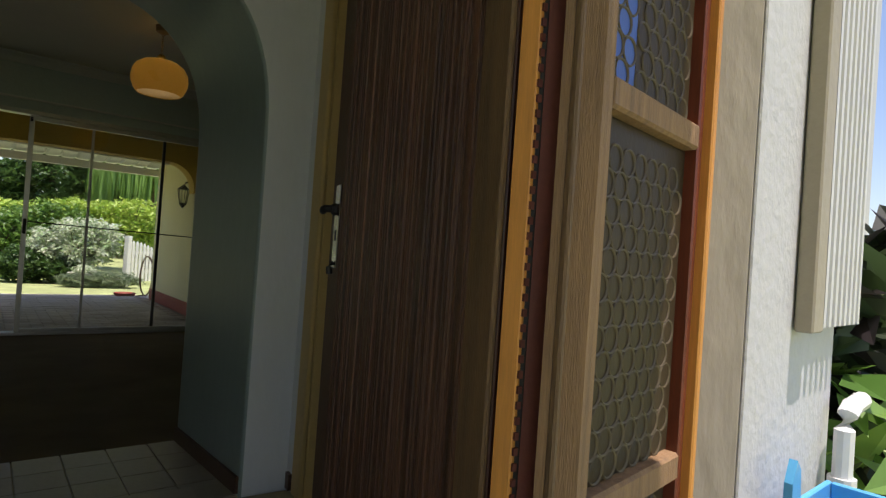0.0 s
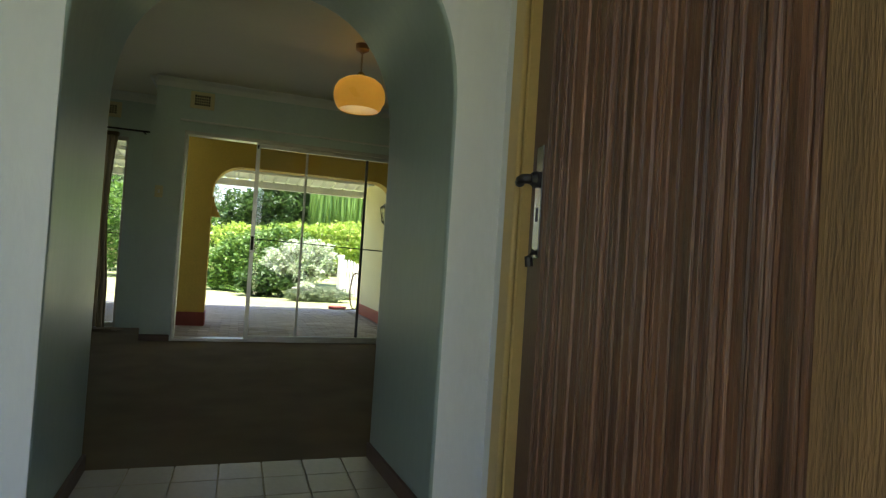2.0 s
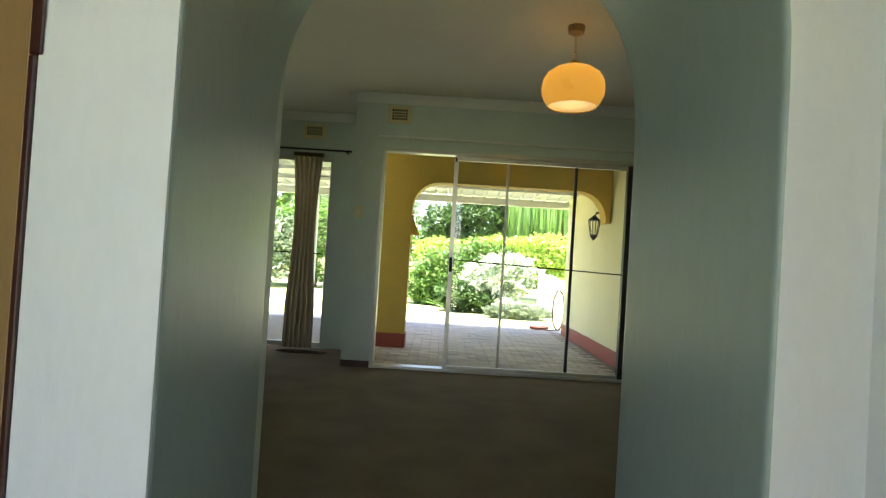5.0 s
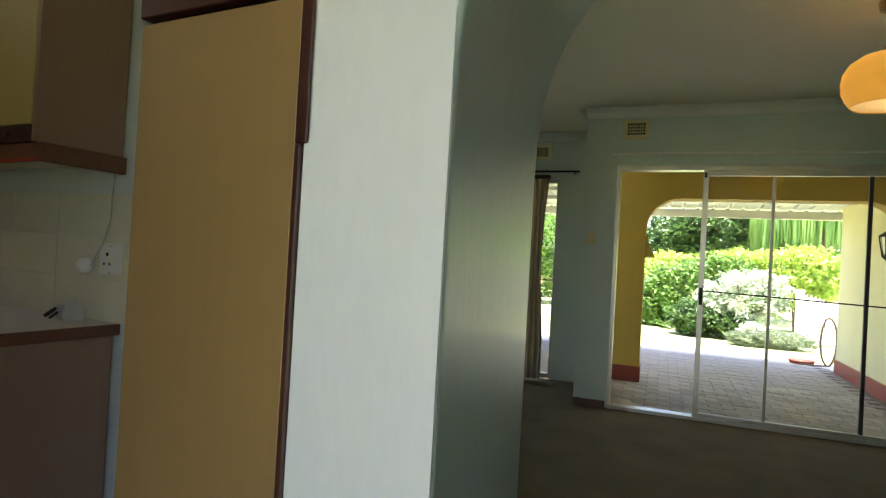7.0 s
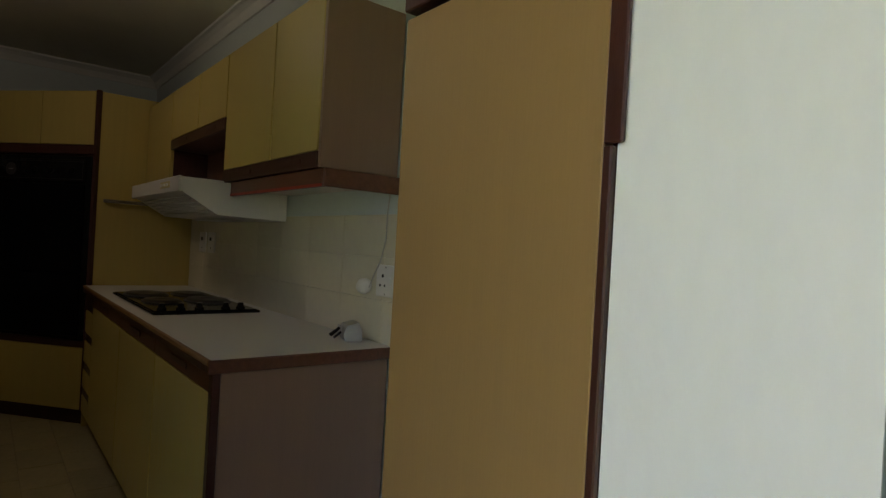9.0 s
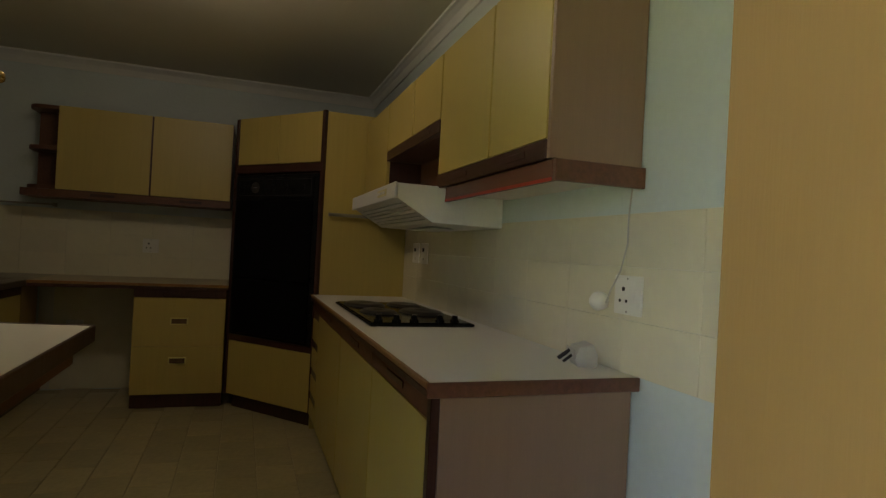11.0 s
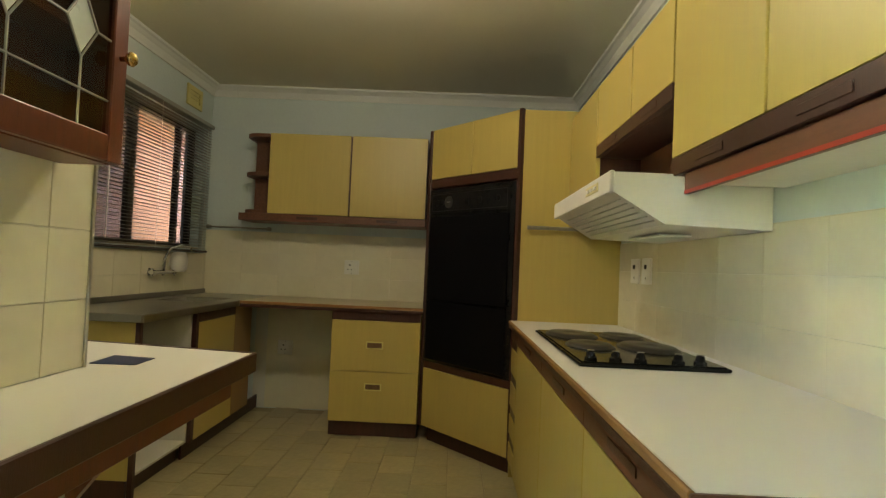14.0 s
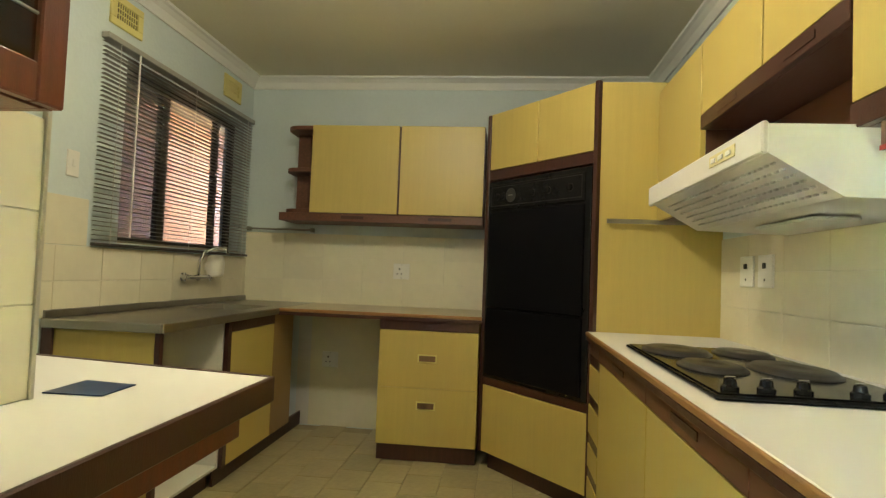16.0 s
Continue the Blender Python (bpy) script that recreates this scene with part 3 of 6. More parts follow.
part("rail", box(0.083, 0.407, -0.006, 0.05, 0.635, 0.682, 0.005), M_STILE, sl)
part("rail", box(0.083, 0.407, -0.006, 0.05, -0.1, -0.02, 0.005), M_STILE, sl)
part("rail", box(0.083, 0.407, -0.006, 0.05, 2.15, 2.25, 0.005), M_STILE, sl)
part("side_post", box(0.408, 0.428, -0.004, 0.06, -0.1, 2.25, 0.003), M_GWOOD, sl)
part("outer_post", box(0.429, 0.448, -0.020, 0.06, -0.1, 2.25, 0.003), M_GOLD, sl, "golden varnished outer post")


def bottle_pane(name, z0, z1, material, u0=0.083, u1=0.407):
    p = part(name, box(u0, u1, 0.018, 0.024, z0, z1, 0), material, sl)
    p.visible_shadow = False
    bm = bmesh.new()
    r, row, z = 0.021, 0, z0 + 0.020
    while z < z1 - 0.02:
        u = u0 + 0.020 + (0.021 if row % 2 else 0)
        while u < u1 - 0.02:
            for rr, hgt in ((r, 0.003),):
                n = 14
                rings = [[bm.verts.new((u + q * math.cos(2 * math.pi * i / n), yy, z + q * math.sin(2 * math.pi * i / n))) for i in range(n)] for q, yy in ((rr - 0.0025, 0.0175), (rr, 0.0175 - hgt), (rr + 0.0015, 0.0175))]
                for a, b in zip(rings, rings[1:]):
                    for i in range(n):
                        bm.faces.new((a[i], a[(i + 1) % n], b[(i + 1) % n], b[i]))
            u += 0.042
        z += 0.037
        row += 1
    ring = tagged(part("bullion_rings", bm, M_BULL, p, "raised round bottle-bottom rings", True), kind="stuff")
    ring.visible_shadow = False
    return p


M_BULL = mat("amber_glass_ridge", (0.10, 0.075, 0.042), 0.4, 0.2, 12, spec=0.3)
bottle_pane("glass", 0.683, 1.204, M_BOTTLE)
bottle_pane("glass", 1.250, 2.149, M_BOTTLE, 0.19, 0.407)
# blue strip puts a blue reflection on the glazing into its colour
bottle_pane("blue_reflection_glass", 1.250, 2.149, M_BOTTLEB, 0.083, 0.189)
bottle_pane("glass", -0.019, 0.634, M_BOTTLE)

structure("wall_porch_reveal", prism([(1.462, 0.625), (1.550, 0.565), (1.624, 0.735), (1.474, 0.725)], -0.25, 2.7, 0.004), M_PORCH, "darker weathered cream plaster reveal beside the sidelight", "wall")
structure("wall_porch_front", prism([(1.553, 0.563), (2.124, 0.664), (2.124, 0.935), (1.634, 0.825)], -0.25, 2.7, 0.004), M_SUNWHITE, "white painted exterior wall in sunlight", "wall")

# ribbed white sheet hanging on the porch wall
rb = thing("ribbed_sheet_panel", pose(1.797, 0.596, 0.885, 0, 0, 10), "white ribbed sheet panel with a tan edge board", "cladding panel")
part("edge_board", box(0.0, 0.07, -0.03, 0.006, 0.0, 1.80, 0.004), M_TRIMTAN, rb, "tan painted edge board")
bm = bmesh.new()
prof = []
x = 0.07
while x < 0.37:
    prof += [(x, -0.03), (x + 0.018, -0.03), (x + 0.022, -0.012), (x + 0.036, -0.012)]
    x += 0.042
bm2 = [[bm.verts.new((px, py, z)) for px, py in prof] for z in (0.01, 1.80)]
for i in range(len(prof) - 1):
    bm.faces.new((bm2[0][i], bm2[0][i + 1], bm2[1][i + 1], bm2[1][i]))
part("ribbed_sheet", bm, M_CORRUG, rb)

structure("wall_porch_side", box(1.95, 4.2, 1.40, 1.50, -0.3, 2.83, 0), M_SUNWHITE, "white painted exterior wall behind the plants", "wall")
# porch ceiling runs far out of view to cut sky light in the entrance
structure("ceiling_porch", box(-2.5, 1.48, -3.2, 0.75, 2.7, 2.8, 0), M_CEIL, "unseen cream porch ceiling board, deepened to hold back sky light", "ceiling")
structure("floor_porch", box(-2.5, 1.5, -3.2, 0.58, -0.25, -0.12, 0.005), M_PAVE, "pale tiled porch floor one step down", "floor")
structure("threshold", box(-0.04, 1.0, 0.55, 0.66, -0.12, 0.004, 0.004), M_SKIRT, "dark timber door sill", "sill")

# ---- lounge shell, in the turned axes ----
LZ, SV = 2.55, 3.857
structure("floor_lounge", prism([(-0.72, 0.352), (2.3, 0.352), (2.3, SV - 0.001), (2.221, SV - 0.001), (2.221, SV + 0.10), (-0.634, SV + 0.10), (-0.634, SV - 0.001), (-0.906, SV - 0.001), (-0.906, 4.76), (-4.2, 4.76), (-4.2, 0.80), (-0.72, 0.80)], -0.12, 0.0), M_CARPET, "worn brown wall-to-wall carpet in the lounge", "carpet", m=LR)
structure("ceiling_lounge", prism([(-0.72, 0.352), (2.4, 0.30), (2.4, SV + 0.22), (-0.76, SV + 0.22), (-0.76, 4.96), (-4.3, 4.96), (-4.3, 0.80), (-0.72, 0.80)], LZ, LZ + 0.08), M_CEIL, "cream painted lounge ceiling board", "ceiling", m=LR)
bm = bmesh.new()
for c in ((-0.905, -0.633, 0.0, LZ), (2.222, 2.30, 0.0, LZ), (-0.633, 2.222, 2.058, LZ)):
    add_box(bm, c[0], c[1], SV, SV + 0.22, c[2] - 0.12 if c[2] == 0 else c[2], c[3])
structure("wall_lounge_north", bm, M_GREEN, "pale green lounge wall around the sliding door", "wall", m=LR)
structure("wall_lounge_return", box(-0.905, -0.76, SV + 0.221, 4.76, -0.12, LZ, 0), M_GREEN, "pale green wall return beside the second window", "wall", m=LR)
bm = bmesh.new()
for c in ((-4.2, -2.7, -0.12, LZ), (-1.27, -0.76, -0.12, LZ), (-2.7, -1.27, 2.08, LZ)):
    add_box(bm, c[0], c[1], 4.761, 4.96, c[2], c[3])
structure("wall_lounge_recess", bm, M_GREEN, "pale green wall around the tall lounge window", "wall", m=LR)
structure("wall_lounge_west", box(-4.3, -4.2, 0.80, 4.96, -0.12, LZ, 0), M_GREEN, "pale green lounge side wall", "wall", m=LR)
structure("wall_lounge_east", box(2.3, 2.4, 0.3, 4.08, -0.12, LZ, 0), M_GREEN, "pale green lounge side wall", "wall", m=LR)
structure("wall_lounge_south", prism([(-4.3, 0.75), (-0.82, 0.75), (-0.82, 0.352), (-0.721, 0.352), (-0.721, 0.85), (-4.3, 0.85)], -0.12, LZ), M_GREEN, "pale green lounge wall on the kitchen side", "wall", m=LR)
structure("wall_lounge_south_east", box(0.801, 2.4, 0.20, 0.3, -0.12, LZ, 0), M_GREEN, "pale green lounge wall on the hall side", "wall", m=LR)
structure("baseboard", box(-0.905, -0.64, SV - 0.015, SV - 0.001, 0.0, 0.06, 0.003), M_SKIRT, "dark stained timber lounge skirting", "skirting", m=LR)


def lcorn(u0, v0, u1, v1, n):
    a, b = LR @ Vector((u0, v0, 0)), LR @ Vector((u1, v1, 0))
    d = LR.to_3x3() @ Vector((*n, 0))
    cornice("trim", a[:2], b[:2], d[:2], LZ)


lcorn(-0.905, SV, 2.3, SV, (0, -1))
lcorn(-0.905, SV, -0.905, 4.76, (-1, 0))
lcorn(-4.2, 4.76, -0.905, 4.76, (0, -1))


def lthing(name, u, v, z, label, category, group="", kind="", turn=0):
    return thing(name, LR @ pose(u, v, z, 0, 0, turn), label, category, group, kind)


# sliding patio door
sd = lthing("window_2", -0.623, SV, 0, "aluminium sliding patio door with tall panes and a dark timber grille at one end", "sliding door", kind="structure")
part("head_track", box(-0.01, 2.845, -0.012, 0.10, 2.020, 2.058, 0.003), M_ALU, sd)
part("sill_track", box(-0.01, 2.845, -0.012, 0.10, 0.0, 0.030, 0.003), M_ALU, sd)
part("side_post", box(-0.01, 0.022, -0.01, 0.10, 0.031, 2.019, 0.003), M_ALU, sd)
part("middle_post", box(2.290, 2.355, -0.01, 0.06, 0.031, 2.019, 0.003), M_BRONZE, sd, "wide dark bronze post")
part("side_post", box(2.80, 2.845, -0.01, 0.10, 0.031, 2.019, 0.003), M_BRONZE, sd)
part("grille_post", box(2.495, 2.545, 0.030, 0.055, 0.031, 2.019, 0.003), M_SKIRT, sd, "dark timber grille upright")
part("grille_post", box(2.635, 2.675, 0.030, 0.055, 0.031, 2.019, 0.003), M_SKIRT, sd)
for z, h_ in ((1.975, 0.05), (1.90, 0.035), (1.675, 0.035), (1.52, 0.09), (1.32, 0.035), (1.105, 0.035), (0.93, 0.08), (0.06, 0.06)):
    part("grille_bar", box(2.3555, 2.7995, 0.0555, 0.075, z - h_ / 2, z + h_ / 2, 0.003), M_SKIRT, sd)
lf = part("sliding_leaf", box(0.665, 0.705, -0.004, 0.026, 0.031, 2.018, 0.003), M_ALU, sd, "silver leading stile of the sliding leaf")
part("pull_handle", box(0.672, 0.698, -0.030, -0.005, 0.93, 1.07, 0.006), M_IRON, lf, "black pull handle")
part("top_catch", box(0.672, 0.690, -0.010, -0.005, 1.96, 2.0, 0.002), M_IRON, lf)
part("leaf_rail", box(0.706, 2.289, 0.0, 0.026, 1.975, 2.018, 0.003), M_ALU, sd)
part("leaf_rail", box(0.706, 2.289, 0.0, 0.026, 0.031, 0.062, 0.003), M_ALU, sd)
part("mullion", box(1.163, 1.185, 0.0, 0.026, 0.063, 1.974, 0.003), M_ALU, sd)
part("mullion", box(1.795, 1.822, 0.0, 0.026, 0.063, 1.974, 0.003), M_BRONZE, sd)
part("cross_bar", tube([(0.706, 0.013, 1.045), (2.289, 0.013, 1.00)], 0.006, 6), M_IRON, sd, "thin dark cross bar")
for u0, u1 in ((0.706, 1.162), (1.186, 1.794), (1.823, 2.289), (2.356, 2.7995)):
    g = part("pane", box(u0, u1, 0.010, 0.015, 0.063, 1.974, 0), M_GLASS, sd)
    g.visible_shadow = False

rail = lthing("curtain_rail", -0.68, SV, 2.145, "thin pale curtain rail fixed over the sliding door", "curtain rail")
part("track", box(0.0, 2.9, -0.035, -0.012, 0.0, 0.018, 0.003), M_CORN, rail)
for u in (0.05, 0.9, 1.8, 2.7):
    part("bracket", box(u, u + 0.02, -0.0115, 0.0, -0.004, 0.022, 0.002), M_CORN, rail)


def air_vent(name, m, w, h, label, frame_mat, cols, rows, backing=None):
    """A wall vent facing -y in its own axes."""
    t = thing(name, m, label, "air vent", "wall vents")
    b_ = 0.18 * w
    part("backing", box(b_, w - b_, -0.004, 0.0, b_ * 0.8, h - b_ * 0.8, 0), backing or M_IRON, t)
    bm = bmesh.new()
    for c in ((0, w, 0, b_ * 0.8), (0, w, h - b_ * 0.8, h), (0, b_, b_ * 0.8, h - b_ * 0.8), (w - b_, w, b_ * 0.8, h - b_ * 0.8)):
        add_box(bm, c[0], c[1], -0.014, 0.0, c[2], c[3], 0.003)
    part("frame", bm, frame_mat, t)
    for i in range(1, rows):
        z = b_ * 0.8 + (h - b_ * 1.6) * i / rows
        part("slat", box(b_, w - b_, -0.011, -0.005, z - 0.003, z + 0.003, 0), frame_mat, t)
    for i in range(1, cols):
        x_ = b_ + (w - 2 * b_) * i / cols
        part("bar", box(x_ - 0.003, x_ + 0.003, -0.010, -0.006, b_ * 0.8, h - b_ * 0.8, 0), frame_mat, t)
    return t


air_vent("air_vent", LR @ pose(-0.605, SV, 2.285), 0.22, 0.165, "square cream air brick above the sliding door", M_CREAM, 7, 4)
air_vent("air_vent", LR @ pose(-1.62, 4.76, 2.27), 0.26, 0.165, "square cream air brick above the lounge window", M_CREAM, 7, 4)
sw = lthing("light_switch", -0.86, SV, 1.38, "cream rocker light switch on the lounge wall", "light switch")
part("plate", box(0, 0.07, -0.009, 0, 0, 0.115, 0.003), M_CREAM, sw)
part("rocker", box(0.026, 0.044, -0.014, -0.0095, 0.04, 0.075, 0.002), M_PLASTIC, sw)

# second lounge window with a curtain drawn together
w2 = lthing("window_3", -2.70, 4.80, 0, "tall aluminium lounge window with a thin cross bar", "window", kind="structure")
for u in (0.0, 0.70, 1.40):
    part("mullion", box(u, u + 0.03, 0.0, 0.05, 0.0, 2.08, 0.003), M_ALU, w2)
part("cross_bar", tube([(0.03, 0.02, 1.02), (1.40, 0.02, 1.02)], 0.006, 6), M_IRON, w2)
part("bottom_rail", box(0.03, 1.40, 0.0, 0.05, 0.0, 0.05, 0.003), M_ALU, w2)
part("top_rail", box(0.03, 1.40, 0.0, 0.05, 2.03, 2.08, 0.003), M_ALU, w2)
for u in (0.031, 0.731):
    g = part("pane", box(u, u + 0.668, 0.02, 0.025, 0.051, 2.029, 0), M_GLASS, w2)
    g.visible_shadow = False


def curtain(u, v, w, z0, z1, folds, label):
    t = lthing("curtain", u, v, z0, label, "curtain")
    bm = bmesh.new()
    cols, rows_ = folds * 10, 14
    grid = []
    for j in range(rows_ + 1):
        f_ = j / rows_
        squeeze = 1.0 - 0.28 * math.sin(math.pi * min(f_ * 1.3, 1.0))
        grid.append([bm.verts.new((w * (0.5 + (i / cols - 0.5) * squeeze), 0.04 * math.sin(2 * math.pi * folds * i / cols + 0.7 * math.sin(5 * i / cols)) * (0.6 + 0.4 * f_), (z1 - z0) * (1 - f_))) for i in range(cols + 1)])
    for a, b in zip(grid, grid[1:]):
        for i in range(cols):
            bm.faces.new((a[i], a[i + 1], b[i + 1], b[i]))
    part("cloth", bm, M_CURT, t, smooth=True)
    part("heading", box(0, w, -0.03, 0.03, z1 - z0 - 0.04, z1 - z0, 0.004), M_CURT, t)
    return t


curtain(-1.66, 4.62, 0.32, 0.02, 2.09, 6, "brown curtain gathered in the middle of the window")
r2 = lthing("curtain_rail", -2.8, 4.76, 2.12, "thin dark curtain rail over the lounge window", "curtain rail")
part("track", box(0.0, 1.75, -0.15, -0.125, 0.0, 0.018, 0.003), M_IRON, r2)
for u in (0.05, 0.85, 1.68):
    part("bracket", box(u, u + 0.02, -0.124, 0.0, 0.0, 0.014, 0.002), M_IRON, r2)
cord = lthing("fallen_cord", -1.55, 4.45, 0.006, "loose pale cord lying on the carpet", "cord")
part("coil", tube([(0.16 * math.cos(a_ * 0.5) + 0.02 * a_ * 0.3, 0.07 * math.sin(a_ * 0.5), 0.002 * (a_ % 3)) for a_ in range(0, 40)], 0.005, 6), M_CURT, cord)

# pendant lamp
pl = lthing("pendant_lamp", 0.73, 2.06, 0.018, "amber globe pendant lamp with a pale underside", "pendant lamp")
part("shade", lathe([(0.150, 2.025), (0.176, 2.06), (0.192, 2.10), (0.196, 2.14), (0.188, 2.19), (0.165, 2.23), (0.12, 2.262), (0.06, 2.278), (0.025, 2.282)], 40, False), M_SHADE, pl, "amber glass shade", True)
part("diffuser", lathe([(0.148, 2.030), (0.10, 2.036), (0.001, 2.038)], 40, False), M_SHADEIN, pl, "pale yellow diffuser")
part("cap", lathe([(0.03, 2.275), (0.036, 2.295), (0.018, 2.32), (0.006, 2.325)], 16), M_BRASS, pl)
for k in range(9):
    z = 2.325 + k * 0.0175
    lnk = part("chain_link", tube([(0.008 * math.cos(a_ * math.pi / 4), 0, z + 0.012 * math.sin(a_ * math.pi / 4)) for a_ in range(9)], 0.0025, 5), M_BRASS, pl)
    lnk.rotation_euler = (0, 0, radians(90 * (k % 2)))
part("rose", lathe([(0.015, 2.47), (0.05, 2.49), (0.055, 2.535), (0.05, 2.55)], 20), M_TAN, pl)

# ---- patio ----
structure("floor_patio", box(-5.0, 2.0, SV + 0.222, 8.2, -0.20, -0.062, 0), M_PJOINT, "brick-paved verandah floor", "paving", m=LR)
structure("wall_patio_east", box(2.0, 2.2, SV + 0.2, 7.9, -0.2, 2.75, 0.01), M_CREAM, "cream painted verandah side wall", "wall", m=LR)
structure("plinth_patio_east", box(1.985, 1.9995, SV + 0.25, 7.915, -0.06, 0.12, 0.003), M_RED, "red painted plinth along the verandah wall", "plinth", m=LR)


def patio_arch():
    """The yellow wall with a flat round-cornered opening."""
    bm = bmesh.new()
    u0, u1, top, r = -0.42, 1.93, 1.97, 0.34
    curve = [(u0, -0.2)] + [(u0 + r - r * math.cos(a_ * math.pi / 16), top - r + r * math.sin(a_ * math.pi / 16)) for a_ in range(9)] + [(u1 - r + r * math.sin(a_ * math.pi / 16), top - r + r * math.cos(a_ * math.pi / 16)) for a_ in range(9)] + [(u1, 1.60)]
    n = len(curve)
    outer = [(-1.10, -0.2)] + [(-1.10 + 3.09 * i / (n - 3), 2.75) for i in range(n - 2)] + [(1.99, 1.60)]
    rows = [[bm.verts.new((p[0], v, p[1])) for p in pts] for v, pts in ((5.46, outer), (5.46, curve), (5.70, curve), (5.70, outer))]
    for a, b in zip(rows, rows[1:]):
        for i in range(n - 1):
            bm.faces.new((a[i], a[i + 1], b[i + 1], b[i]))
    for i in range(n - 1):
        bm.faces.new((rows[0][i + 1], rows[0][i], rows[3][i], rows[3][i + 1]))
    bm.faces.new((rows[0][-1], rows[3][-1], rows[2][-1], rows[1][-1]))
    bmesh.ops.recalc_face_normals(bm, faces=bm.faces)
    return bm


structure("wall_patio_arch", patio_arch(), M_YELLOW, "mustard yellow verandah wall with a round-cornered opening", "wall", m=LR)
structure("plinth_patio_arch", box(-1.10, -0.41, 5.445, 5.715, -0.06, 0.12, 0.003), M_RED, "red painted plinth on the yellow pier", "plinth", m=LR)
cone = lthing("wall_light", -0.425, 5.58, 1.32, "mustard yellow cone wall light on the archway", "wall light")
part("cone_shade", lathe([(0.115, 0.0), (0.105, 0.02), (0.055, 0.13), (0.02, 0.215), (0.012, 0.22)], 20), M_YELLOW, cone)
part("back_plate", box(-0.004, 0.03, -0.03, 0.03, 0.19, 0.25, 0.004), M_YELLOW, cone)

# carriage lantern
lan = lthing("wall_lantern", 1.90, 5.79, 1.45, "black iron carriage lantern on the verandah wall", "wall lantern")
part("arm", tube([(0.10, 0, 0.28), (0.06, 0, 0.31), (0.0, 0, 0.30), (-0.02, 0, 0.25)], 0.012, 8), M_IRON, lan)
part("wall_plate", box(0.085, 0.099, -0.04, 0.04, 0.20, 0.34, 0.006), M_IRON, lan)
part("cap", lathe([(0.085, 0.20), (0.075, 0.215), (0.03, 0.25), (0.012, 0.27)], 6), M_IRON, lan).location = (-0.02, 0, 0)
for k in range(6):
    a_ = k * math.pi / 3
    part("bar", tube([(-0.02 + 0.075 * math.cos(a_), 0.075 * math.sin(a_), 0.20), (-0.02 + 0.045 * math.cos(a_), 0.045 * math.sin(a_), 0.02)], 0.006, 5), M_IRON, lan)
part("base", lathe([(0.008, -0.05), (0.02, -0.03), (0.05, 0.0), (0.05, 0.022)], 6), M_IRON, lan).location = (-0.02, 0, 0)
lg = part("glass", lathe([(0.042, 0.024), (0.070, 0.198)], 6), M_GLASS, lan)
lg.location = (-0.02, 0, 0)
lg.visible_shadow = False

# verandah roof
vr = lthing("verandah_roof", 0, 5.72, 0, "white ribbed verandah roof on a white beam", "roof", kind="structure")
bm = bmesh.new()
prof = []
u = -5.0
while u < 2.6:
    prof += [(u, 0.0), (u + 0.03, 0.022), (u + 0.06, 0.0), (u + 0.20, 0.0)]
    u += 0.20
lo = [bm.verts.new((p, 0.0, 2.30 + q)) for p, q in prof]
hi = [bm.verts.new((p, 2.45, 2.12 + q)) for p, q in prof]
for i in range(len(prof) - 1):
    bm.faces.new((lo[i], lo[i + 1], hi[i + 1], hi[i]))
part("ribbed_sheet", bm, M_ROOFW, vr)
part("front_beam", box(-5.0, 2.6, 2.24, 2.34, 1.99, 2.10, 0.006), M_BEAM, vr)
for v in (0.75, 1.5):
    part("purlin", box(-5.0, 2.0, v, v + 0.05, 2.17 - 0.055 * (v - 0.75), 2.225 - 0.055 * (v - 0.75), 0.004), M_BEAM, vr)
for u in (-4.4, -2.2):
    part("post", box(u, u + 0.10, 2.24, 2.34, -0.1, 1.989, 0.006), M_BEAM, vr)
structure("ceiling_patio", box(-5.0, 2.2, SV + 0.221, 5.70, 2.75, 2.82, 0), M_CREAM, "cream verandah ceiling", "ceiling", m=LR)
structure("roof", prism([(-8.0, -0.95), (-1.4, -0.95), (-1.4, -1.2), (1.48, -1.2), (1.48, 1.4), (2.9, 1.4), (2.9, 6.9), (-8.0, 6.9)], 2.84, 2.95), M_TRIMTAN, "flat house roof slab over the rooms", "roof")

# ---- garden ----
structure("ground", box(-250, 250, -250, 250, -0.5, -0.30, 0), M_LAWN, "rough grass ground reaching to the distance", "ground")
structure("lawn", box(-14, 10, 8.75, 60, -0.3, -0.09, 0), M_LAWN, "sunlit mown green lawn behind the verandah", "lawn", m=LR)
structure("pavement", box(-14, 6, 8.2, 8.749, -0.3, -0.075, 0.01), M_PATHSUN, "pale sunlit paved edge before the lawn", "paving", m=LR)
rng = random.Random(11)


